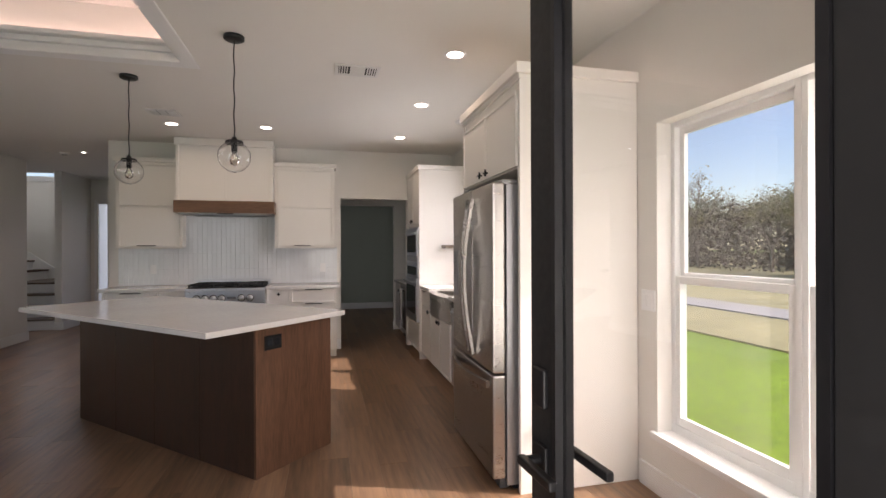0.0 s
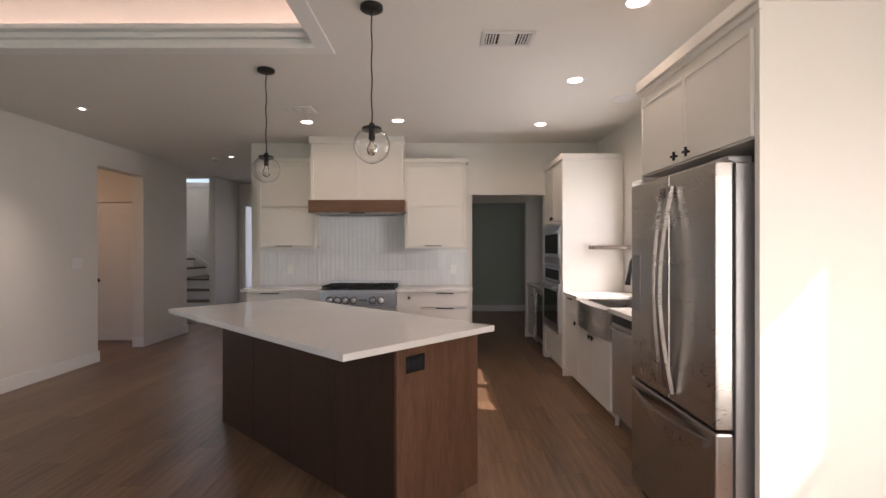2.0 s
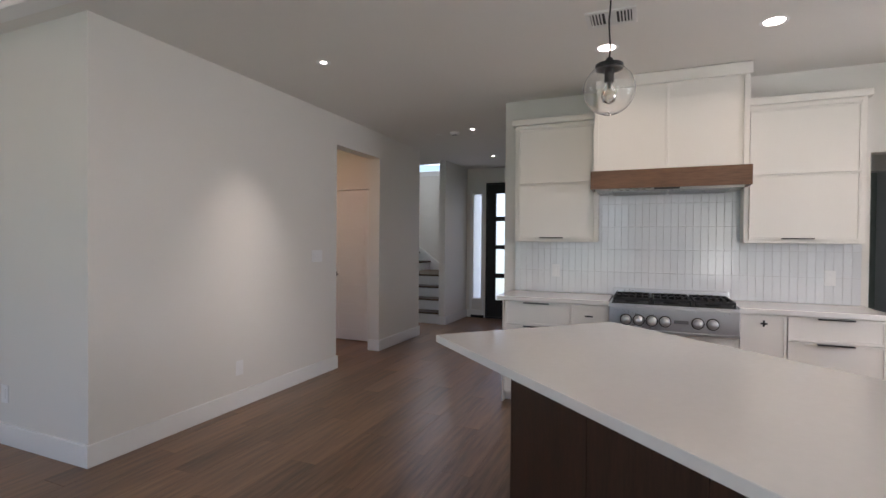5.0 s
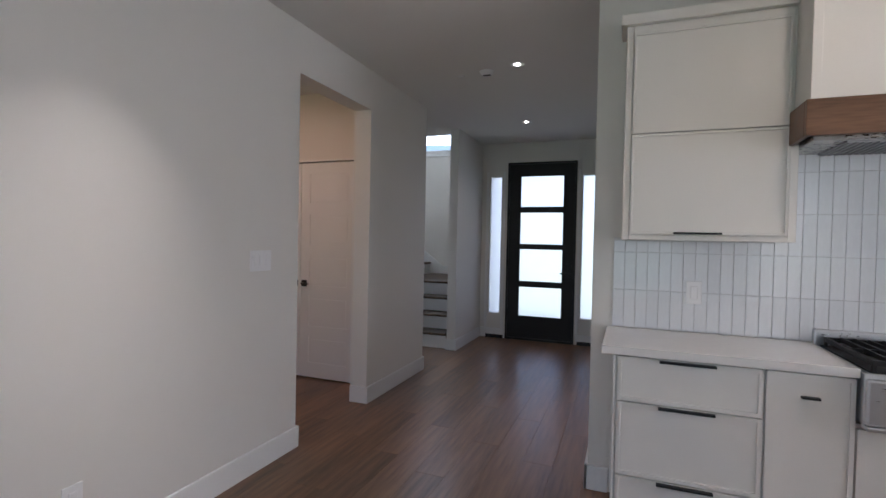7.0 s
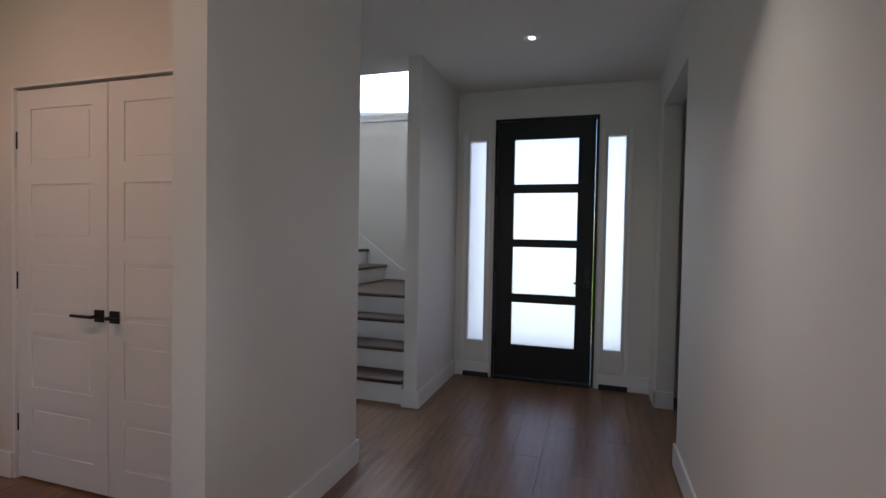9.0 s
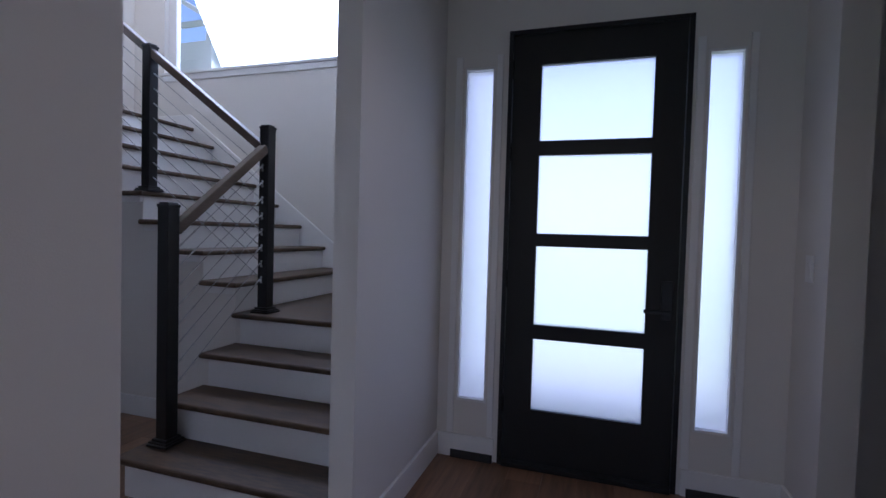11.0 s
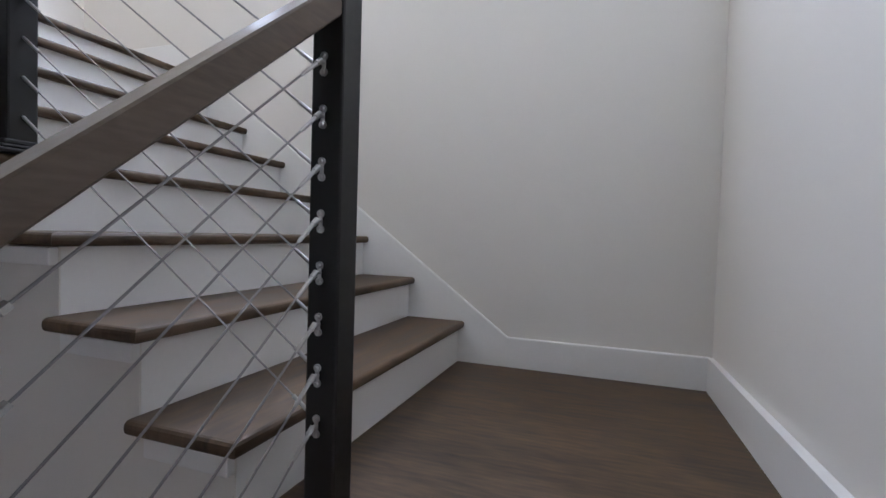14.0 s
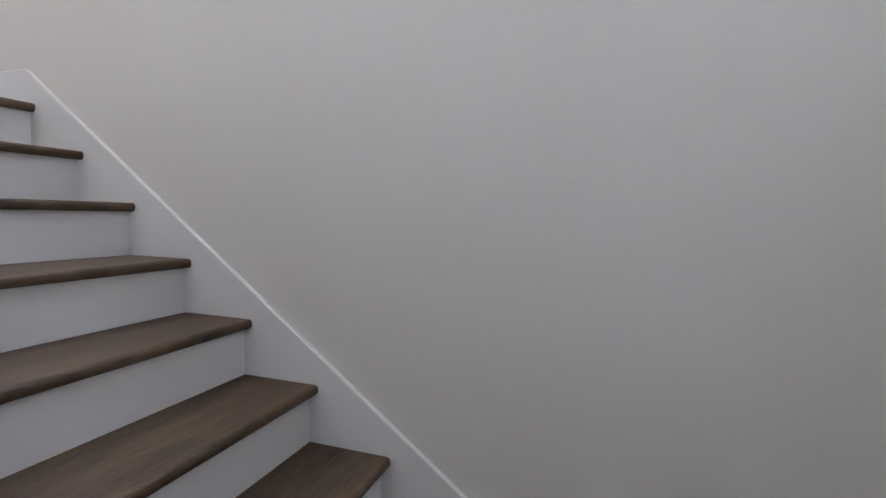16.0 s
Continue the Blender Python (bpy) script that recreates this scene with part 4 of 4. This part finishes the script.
part("display", boxes(((0.05, -0.027, 1.01), (0.72, -0.0235, 1.12))), OVENG, wo)
part("door", boxes(((0, -0.04, 0.44), (0.77, 0.006, 0.98)), bevel=0.004), STEELB, wo)
part("window", boxes(((0.06, -0.043, 0.53), (0.71, -0.039, 0.88))), OVENG, wo)
part("handle", swept([(0.05, -0.045, 0.93), (0.07, -0.085, 0.93), (0.70, -0.085, 0.93), (0.72, -0.045, 0.93)], 0.024, 0.024), STEELB, wo)

# island, set at an angle
isl = thing("kitchen_island", "walnut stained island with a white quartz top", "island", m=pose(0.24, 3.437, 0, 0, 0, 46.2))
IL, IW = 2.24, 1.045
part("top", boxes(((0, 0, 0.886), (IW, IL, 0.919)), bevel=0.003), QUARTZ, isl, "white quartz top with overhang")
# near end panel takes the lit tone, every other side the shaded one
part("body", boxes(((0.386, 0.098, 0.0), (0.975, 2.155, 0.885))), WALNUT_SHADED, isl)
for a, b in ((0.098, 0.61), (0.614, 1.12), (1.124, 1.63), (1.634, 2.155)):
    part("back_panel", boxes(((0.366, a, 0.0), (0.386, b, 0.884)), bevel=0.0015), WALNUT_SHADED, isl)
part("end_panel", boxes(((0.366, 0.078, 0.0), (0.985, 0.098, 0.884)), bevel=0.002), WALNUT_LIT, isl)
part("end_panel", boxes(((0.366, 2.155, 0.0), (0.985, 2.175, 0.884)), bevel=0.002), WALNUT_SHADED, isl)
part("kitchen_side_panel", boxes(((0.975, 0.098, 0.0), (0.993, 2.155, 0.884)), bevel=0.002), WALNUT_SHADED, isl)
ot = part("outlet", boxes(((0.426, 0.071, 0.742), (0.551, 0.078, 0.827)), bevel=0.002), BLACK, isl, "black double outlet plate")
for ox in (0.461, 0.516):
    part("socket", boxes(((ox - 0.018, 0.0695, 0.765), (ox + 0.018, 0.071, 0.804)), bevel=0.0006), OVENG, ot)


def pendant(x, y, zc):
    p = thing("pendant_lamp", "clear glass globe pendant on a black cord", "pendant lamp", "island pendants", pose(x, y, 0))
    part("canopy", lathe([(0.0, H - 0.028), (0.05, H - 0.028), (0.062, H - 0.02), (0.062, H - 0.001), (0.0, H - 0.001)]), BLACK, p)
    za, zb = zc + 0.12, H - 0.028
    bm = swept([(0.003 * math.sin(i * 1.7), 0, za + (zb - za) * i / 12) for i in range(13)], 0.0064, 0.0064, (0, 1, 0))
    part("cord", bm, BLACK, p)
    part("cap", lathe([(0.0, zc + 0.125), (0.012, zc + 0.122), (0.02, zc + 0.103), (0.052, zc + 0.097), (0.054, zc + 0.083), (0.0, zc + 0.083)]), BLACK, p)
    part("socket", lathe([(0.0, zc + 0.083), (0.018, zc + 0.083), (0.018, zc + 0.03), (0.0, zc + 0.03)]), BLACK, p)
    g = part("globe", lathe([(0.098 * math.sin(math.pi * i / 20), zc - 0.098 * math.cos(math.pi * i / 20)) for i in range(1, 18)], n=32), GLASS, p, "clear blown glass globe")
    s = g.modifiers.new("wall", "SOLIDIFY")
    s.thickness = 0.0025
    g.visible_shadow = False
    bu = part("bulb", lathe([(0.012, zc + 0.03), (0.014, zc + 0.015), (0.026, zc - 0.005), (0.03, zc - 0.025), (0.022, zc - 0.047), (0.004, zc - 0.056)], n=16), BULB, p)
    bu.visible_shadow = False


pendant(-0.628, 4.935, 1.945)
pendant(0.28, 4.018, 1.925)

# ---- ceiling fittings ----
for cx, cy in CANS:
    cl = thing("recessed_light", "round recessed ceiling light, switched on", "ceiling light", "kitchen ceiling lights", pose(cx, cy, H))
    part("trim_ring", lathe([(0.056, -0.001), (0.072, -0.004), (0.078, -0.001)], n=28), PLATE, cl)
    part("lens", lathe([(0.0, -0.003), (0.056, -0.003), (0.057, -0.001)], n=28), LENS, cl)
cl = thing("recessed_light", "round recessed ceiling light, switched off", "ceiling light", "kitchen ceiling lights", pose(2.243, 5.635, H))
part("trim_ring", lathe([(0.05, -0.012), (0.075, -0.014), (0.088, -0.001)], n=28), PLATE, cl)
part("lens", lathe([(0.0, -0.011), (0.05, -0.011)], n=28), PLATE, cl)
for cx, cy in ((-2.716, 5.93), (-2.65, 10.085), (-2.37, 8.32)):
    cl = thing("small_downlight", "small recessed spot light, switched on", "ceiling light", "hall spot lights", pose(cx, cy, H))
    part("trim_ring", lathe([(0.022, -0.002), (0.048, -0.004), (0.055, -0.001)], n=24), PLATE, cl)
    part("lens", lathe([(0.0, -0.003), (0.022, -0.003)], n=24), HALOGEN, cl)
sm = thing("smoke_detector", "small round smoke detector on the hall ceiling", "smoke detector", m=pose(-2.63, 8.40, H))
part("body", lathe([(0.0, -0.03), (0.04, -0.03), (0.055, -0.012), (0.06, -0.001)], n=24), PLATE, sm)
part("slot", boxes(((-0.03, -0.012, -0.033), (0.03, 0.012, -0.03))), VENTD, sm)
sm2 = thing("sprinkler_cover", "small round cover plate on the hall ceiling", "cover plate", m=pose(-2.86, 8.44, H))
part("body", lathe([(0.0, -0.012), (0.02, -0.012), (0.032, -0.001)], n=20), VENT, sm2)


def vent(x0, y0, x1, y1, z, label):
    v = thing("ceiling_vent", label, "air vent", "ceiling vents")
    part("backing", boxes(((x0 + 0.02, y0 + 0.02, z - 0.003), (x1 - 0.02, y1 - 0.02, z - 0.0005))), VENTD, v)
    part("frame", boxes(((x0, y0, z - 0.012), (x1, y0 + 0.025, z - 0.001)), ((x0, y1 - 0.025, z - 0.012), (x1, y1, z - 0.001)), ((x0, y0 + 0.025, z - 0.012), (x0 + 0.025, y1 - 0.025, z - 0.001)), ((x1 - 0.025, y0 + 0.025, z - 0.012), (x1, y1 - 0.025, z - 0.001)), bevel=0.002), VENT, v)
    w = (x1 - x0 - 0.05)
    for k in range(4):
        for xa in (x0 + 0.03 + 0.018 * k, x1 - 0.04 - 0.018 * k):
            part("slat", boxes(((xa, y0 + 0.026, z - 0.014), (xa + 0.008, y1 - 0.026, z - 0.004))), VENT, v)
    for k in range(9):
        ya = y0 + 0.03 + (y1 - y0 - 0.06) * k / 9
        part("slat", boxes(((x0 + 0.108, ya, z - 0.014), (x1 - 0.108, ya + 0.009, z - 0.004))), VENT, v)


vent(0.906, 4.31, 1.232, 4.525, H, "white three-way ceiling air vent over the kitchen")
vent(-0.83, 5.85, -0.55, 6.06, H, "white ceiling air vent near the hood")
vent(-3.75, 3.6, -3.42, 3.85, 3.12, "white air vent in the tray ceiling")


# ---- wall plates ----
def plate(name, label, m, w, h, kind):
    p = thing(name, label, kind, "wall plates", m)
    part("cover", boxes(((-w / 2, -0.006, -h / 2), (w / 2, -0.0005, h / 2)), bevel=0.002), PLATE, p)
    n = max(1, round(w / 0.046) - 1) if kind == "light switch" else 1
    for k in range(n):
        cx = (k - (n - 1) / 2) * 0.046
        part("rocker" if kind == "light switch" else "socket", boxes(((cx - 0.016, -0.010, -0.033), (cx + 0.016, -0.0055, 0.033)), bevel=0.002), PLATE, p)


plate("light_switch", "white triple rocker switch plate", pose(XL, 6.885, 1.20, 0, 0, 90), 0.165, 0.118, "light switch")
plate("power_outlet", "white outlet plate above the baseboard", pose(XL, 5.895, 0.32, 0, 0, 90), 0.075, 0.118, "power outlet")
plate("power_outlet", "white outlet plate above the baseboard", pose(-4.35, 4.75, 0.33), 0.075, 0.118, "power outlet")
plate("power_outlet", "white outlet on the tiled splashback", pose(-1.235, YR - 0.012, 1.10), 0.07, 0.115, "power outlet")
plate("power_outlet", "white outlet on the tiled splashback", pose(0.80, YR - 0.012, 1.10), 0.07, 0.115, "power outlet")
plate("light_switch", "white rocker switch by the front door", pose(-1.72, 11.03, 1.18, 0, 0, -90), 0.08, 0.118, "light switch")
plate("light_switch", "white switch plate beside the fridge panel", pose(XR, 3.13, 1.05, 0, 0, -90), 0.118, 0.118, "light switch")


# ---- mud room ----
def panel_door(x0, x1, z1, lever_x, hinge_x, lever_to):
    d = tagged(new("door_3" if hinge_x < -4.5 else "door_4"), "five-panel closet door painted white", "door", kind="structure")
    y = 8.50
    part("slab", boxes(((x0, y + 0.006, 0.012), (x1, y + 0.04, z1))), TRIM, d)
    st = bmesh.new()
    n = 5
    ph = (z1 - 0.012 - 0.10) / n
    add_box(st, (x0, y, 0.012), (x0 + 0.10, y + 0.0065, z1))
    add_box(st, (x1 - 0.10, y, 0.012), (x1, y + 0.0065, z1))
    for k in range(n + 1):
        za = 0.012 + ph * k
        add_box(st, (x0 + 0.10, y, za), (x1 - 0.10, y + 0.0065, za + (0.10 if k else 0.14)), 0.0)
    part("stiles_and_rails", st, TRIM, d)
    for k in range(n):
        za = 0.012 + ph * k + (0.10 if k else 0.14)
        part("panel", boxes(((x0 + 0.125, y + 0.0025, za + 0.025), (x1 - 0.125, y + 0.0075, 0.012 + ph * (k + 1) - 0.025)), bevel=0.002), TRIM, d)
    hb = boxes(((lever_x - 0.028, y - 0.012, 0.87), (lever_x + 0.028, y, 0.93)), bevel=0.003)
    add_tube(hb, (lever_x, y, 0.90), (lever_x, y - 0.05, 0.90), 0.009)
    add_box(hb, (min(lever_x, lever_to), y - 0.055, 0.893), (max(lever_x, lever_to), y - 0.04, 0.907), 0.003)
    part("lever_handle", hb, BLACK, d, "black lever handle on a square rose")
    for z in (0.3, 1.05, 1.78):
        part("hinge", boxes(((hinge_x - 0.008, y - 0.006, z - 0.045), (hinge_x + 0.008, y + 0.004, z + 0.045))), BLACK, d)


panel_door(-5.10, -4.468, 2.035, -4.515, -5.105, -4.65)
panel_door(-4.462, -3.83, 2.035, -4.415, -3.825, -4.34)
struct("trim_closet", "white jamb round the closet doors", "trim", boxes(((-5.12, 8.485, 0), (-5.102, 8.545, 2.06)), ((-3.828, 8.485, 0), (-3.65, 8.545, 2.06)), ((-5.102, 8.485, 2.047), (-3.828, 8.545, 2.06))), TRIM)
cb = thing("mud_room_cubby", "white built-in bench with cubbies and hooks", "cubby")
part("back_panel", boxes(((-6.5, 8.58, 0), (-5.24, 8.60, 2.2))), TRIM, cb)
part("bench", boxes(((-6.5, 8.15, 0.42), (-5.24, 8.58, 0.46)), ((-6.5, 8.2, 0.0), (-5.24, 8.58, 0.08)), bevel=0.003), TRIM, cb)
for dx in (-6.5, -5.87, -5.262):
    part("divider", boxes(((dx, 8.2, 0.08), (dx + 0.022, 8.58, 0.42))), TRIM, cb)
    part("divider", boxes(((dx, 8.25, 1.62), (dx + 0.022, 8.58, 1.98))), TRIM, cb)
part("shelf", boxes(((-6.5, 8.25, 1.60), (-5.24, 8.58, 1.62)), ((-6.5, 8.25, 1.98), (-5.24, 8.58, 2.0))), TRIM, cb)
for hx in (-6.2, -5.9, -5.6, -5.34):
    hk = tube((hx, 8.58, 1.46), (hx, 8.53, 1.46), 0.007, 8)
    add_tube(hk, (hx, 8.53, 1.455), (hx, 8.52, 1.50), 0.007, 8)
    part("hook", hk, BLACK, cb)

# ---- scullery seen through the doorway ----
CS = 0.795
c = thing("scullery_cabinet", "cream base cabinet in the side room", "cabinet", "base cabinets", pose(1.985, 8.78, 0, 0, 0, -90))
carcass(0.55, 0.6, 0, CS, c, 0.085)
d = front("door", 0.003, 0.547, 0.09, CS - 0.004, c)
knob(0.49, CS - 0.10, d)
wc = thing("wine_cooler", "steel-framed glass-door wine cooler", "wine cooler", m=pose(1.985, 8.225, 0, 0, 0, -90))
part("body", boxes(((0, 0.03, 0.0), (0.6, 0.58, CS - 0.004))), BLACK, wc)
part("door_frame", boxes(((0, -0.01, 0.09), (0.04, 0.03, CS - 0.007)), ((0.56, -0.01, 0.09), (0.6, 0.03, CS - 0.007)), ((0.04, -0.01, 0.09), (0.56, 0.03, 0.14)), ((0.04, -0.01, CS - 0.06), (0.56, 0.03, CS - 0.007)), bevel=0.003), STEEL, wc)
part("window", boxes(((0.04, 0.0, 0.14), (0.56, 0.012, CS - 0.06))), OVENG, wc)
part("handle", tube((0.07, -0.035, 0.25), (0.07, -0.035, 0.66), 0.009), STEEL, wc)
tagged(link("worktop", boxes(((1.955, 7.565, CS + 0.001), (2.597, 8.795, CS + 0.038)), bevel=0.003), QUARTZ), "white quartz worktop in the side room", "worktop")

# ---- distance: bare trees beyond the field ----
rng = random.Random(7)


def tree(x, y, h, seed, leafy):
    r = random.Random(seed)
    t = thing("bare_tree", "bare spring tree with fine grey-brown branches" if not leafy else "spring tree in thin olive leaf", "tree", "trees beyond the field", pose(x, y, -0.2))
    verts, faces, tips = [], [], []

    def limb(a, b, r1, r2):
        n = 4
        d = (b - a).normalized()
        s = d.orthogonal().normalized()
        u = d.cross(s)
        i0 = len(verts)
        for p, rad in ((a, r1), (b, r2)):
            for k in range(n):
                verts.append(p + (s * math.cos(k * math.pi / 2) + u * math.sin(k * math.pi / 2)) * rad)
        for k in range(n):
            faces.append((i0 + k, i0 + (k + 1) % n, i0 + n + (k + 1) % n, i0 + n + k))

    def grow(a, d, length, rad, depth):
        b = a + d * length
        limb(a, b, rad, rad * 0.68)
        if depth == 0:
            tips.append(b)
            return
        for _ in range(3 if depth > 1 else 4):
            e = (d + Vector((r.uniform(-1, 1), r.uniform(-1, 1), r.uniform(-0.35, 0.8))) * 0.72).normalized()
            grow(a + d * length * r.uniform(0.6, 1.0), e, length * r.uniform(0.6, 0.82), rad * 0.6, depth - 1)

    grow(Vector((0, 0, 0)), Vector((r.uniform(-0.1, 0.1), r.uniform(-0.1, 0.1), 1)).normalized(), h * 0.24, h * 0.015, 5)
    me = bpy.data.meshes.new("trunk")
    me.from_pydata(verts, [], faces)
    me.materials.append(BARK)
    o = new("trunk", me)
    o.parent = t
    lv, lf = [], []
    for p in tips:
        for _ in range(9 if leafy else 4):
            q = p + Vector((r.uniform(-1, 1), r.uniform(-1, 1), r.uniform(-1, 1))) * h * 0.07
            s = h * r.uniform(0.004, 0.011)
            i0 = len(lv)
            for k in range(3):
                lv.append(q + Vector((r.uniform(-1, 1), r.uniform(-1, 1), r.uniform(-1, 1))) * s)
            lf.append((i0, i0 + 1, i0 + 2))
    me = bpy.data.meshes.new("crown")
    me.from_pydata(lv, [], lf)
    me.materials.append(BUD)
    o = new("crown", me)
    o.parent = t


for i in range(52):
    a = 12 + 1.25 * i
    tree(27 + rng.uniform(-4, 10) + 0.15 * a, a + rng.uniform(-1, 1), rng.uniform(7.0, 11.0), i, i % 3 != 1)
shrub_v, shrub_f = [], []
for i in range(44000):
    y = rng.uniform(4, 85)
    q = Vector((24 + rng.uniform(-1, 14) + 0.15 * y, y, -0.2 + rng.uniform(0, 1) ** 1.15 * (4.2 + 0.7 * math.sin(y * 0.9) + 0.5 * math.sin(y * 2.3))))
    k = len(shrub_v)
    for _ in range(3):
        shrub_v.append(q + Vector((rng.uniform(-1, 1), rng.uniform(-1, 1), rng.uniform(-1, 1))) * 0.2)
    shrub_f.append((k, k + 1, k + 2))
me = bpy.data.meshes.new("brushy_undergrowth")
me.from_pydata(shrub_v, [], shrub_f)
me.materials.append(HEDGE)
tagged(new("brushy_undergrowth", me), "grey-brown brushy undergrowth below the trees", "undergrowth", kind="stuff")

# ---- wing of the house outside the stair window ----
wing = thing("house_wing", "pale lap-sided house wing under an open eave", "house")
lap = bmesh.new()
for k in range(34):
    prism(lap, [(-10.5, 0.11 * k - 0.2), (-7.16, 0.11 * k - 0.2), (-7.16, 0.11 * k - 0.088), (-10.5, 0.11 * k - 0.088)], 13.236 + 0.008 * (k % 2), 13.4)
part("siding", lap, TRIM, wing, "white lap siding")
part("corner_board", boxes(((-7.16, 13.20, -0.2), (-7.07, 13.40, 3.83)), bevel=0.004), TRIM, wing)
part("frieze_board", boxes(((-10.5, 13.21, 3.71), (-7.16, 13.24, 3.78)), bevel=0.003), TRIM, wing)
part("eave", swept([(-8.6, 13.18, 4.65), (-6.98, 13.18, 3.71)], 0.5, 0.05), TRIM, wing)

# ---- splashback tiles ----
sb = tagged(link("wall_tiles", boxes(((-1.62, YR - 0.006, 0.9), (0.985, YR - 0.0005, 1.372)), ((-0.9, YR - 0.006, 1.372), (0.218, YR - 0.0005, 1.79))), GROUT), "glossy white vertical tile splashback", "splashback", kind="structure")
TWD, THT = 0.0555, 0.197
bm = boxes(((0.001, -0.006, 0.001), (TWD - 0.001, 0, THT - 0.001)), bevel=0.0014)
tile_full = link("tile", bm, TILE, sb)
tile_mesh = tile_full.data
bm = boxes(((0.001, -0.006, 0.001), (TWD - 0.001, 0, 0.06)), bevel=0.0014)
tile_short_ob = link("tile", bm, TILE, sb)
tile_short = tile_short_ob.data
first = True
r = random.Random(3)
for row in range(5):
    z0 = 0.903 + row * THT
    for col in range(47):
        x0 = -1.62 + col * TWD
        if x0 + TWD > 0.99:
            continue
        mid = x0 + TWD / 2
        inside = -0.9 < mid < 0.218
        if row >= 2 and not inside or row == 4 and z0 > 1.75:
            short = row == 2 and not inside
            if not short:
                continue
        short = row == 2 and not inside
        if first:
            ob, first = tile_full, False
        else:
            ob = new("tile", tile_short if short else tile_mesh)
            ob.parent = sb
        ob.matrix_world = pose(x0, YR - 0.0055 - r.uniform(0, 0.0008), z0, r.uniform(-0.35, 0.35), 0, r.uniform(-0.45, 0.45))
tile_short_ob.matrix_world = pose(-1.62 + 46 * TWD, YR - 0.006, 0.903 + 2 * THT)

# ---- oak planks ----
floor_ob = bpy.data.objects["floor"]
PWD, PLN = 0.182, 1.22
bm = boxes(((0.0004, 0.0004, -0.006), (PWD - 0.0004, PLN - 0.0004, 0)))
bmesh.ops.bevel(bm, geom=[e for e in bm.edges if all(v.co.z > -0.001 for v in e.verts)], offset=0.0008, segments=1, affect="EDGES")
plank_ob = link("plank", bm, PLANK, floor_ob)
plank_mesh = plank_ob.data
verts = [tuple(v.co) for v in plank_mesh.vertices]
faces = [tuple(p.vertices) for p in plank_mesh.polygons]
fv, ff = [], []
count = 0
cols = int((2.75 + 9.4) / PWD)
for i in range(cols):
    x0 = -9.4 + i * PWD
    off = (i * 0.437) % 1.0 * PLN
    for j in range(-1, 11):
        y0 = 0.92 + off + j * PLN
        lo = 8.75 if x0 < -6.75 else 4.9 if x0 < -5.26 else 0.9
        hi = 12.42 if x0 < -3.6 else 11.25 if x0 < 0.3 else 11.85
        if y0 + PLN < lo + 0.02 or y0 > hi - 0.02:
            continue
        near = -3.9 < x0 < 2.5 and 2.0 < y0 + PLN / 2 < 10.4 and y0 + PLN < hi
        if near and count < 299:
            ob = plank_ob if count == 0 else new("plank", plank_mesh)
            ob.parent = floor_ob
            ob.matrix_world = pose(x0, max(y0, 0.0), 0)
            count += 1
        else:
            k = len(fv)
            fv.extend((x + x0, min(max(y + y0, lo), hi), z) for x, y, z in verts)
            ff.extend(tuple(k + a for a in f) for f in faces)
me = bpy.data.meshes.new("planks_beyond")
me.from_pydata(fv, [], ff)
me.materials.append(PLANKS_FAR)
po = new("planks_beyond", me)
po.parent = floor_ob
tagged(po, kind="stuff")
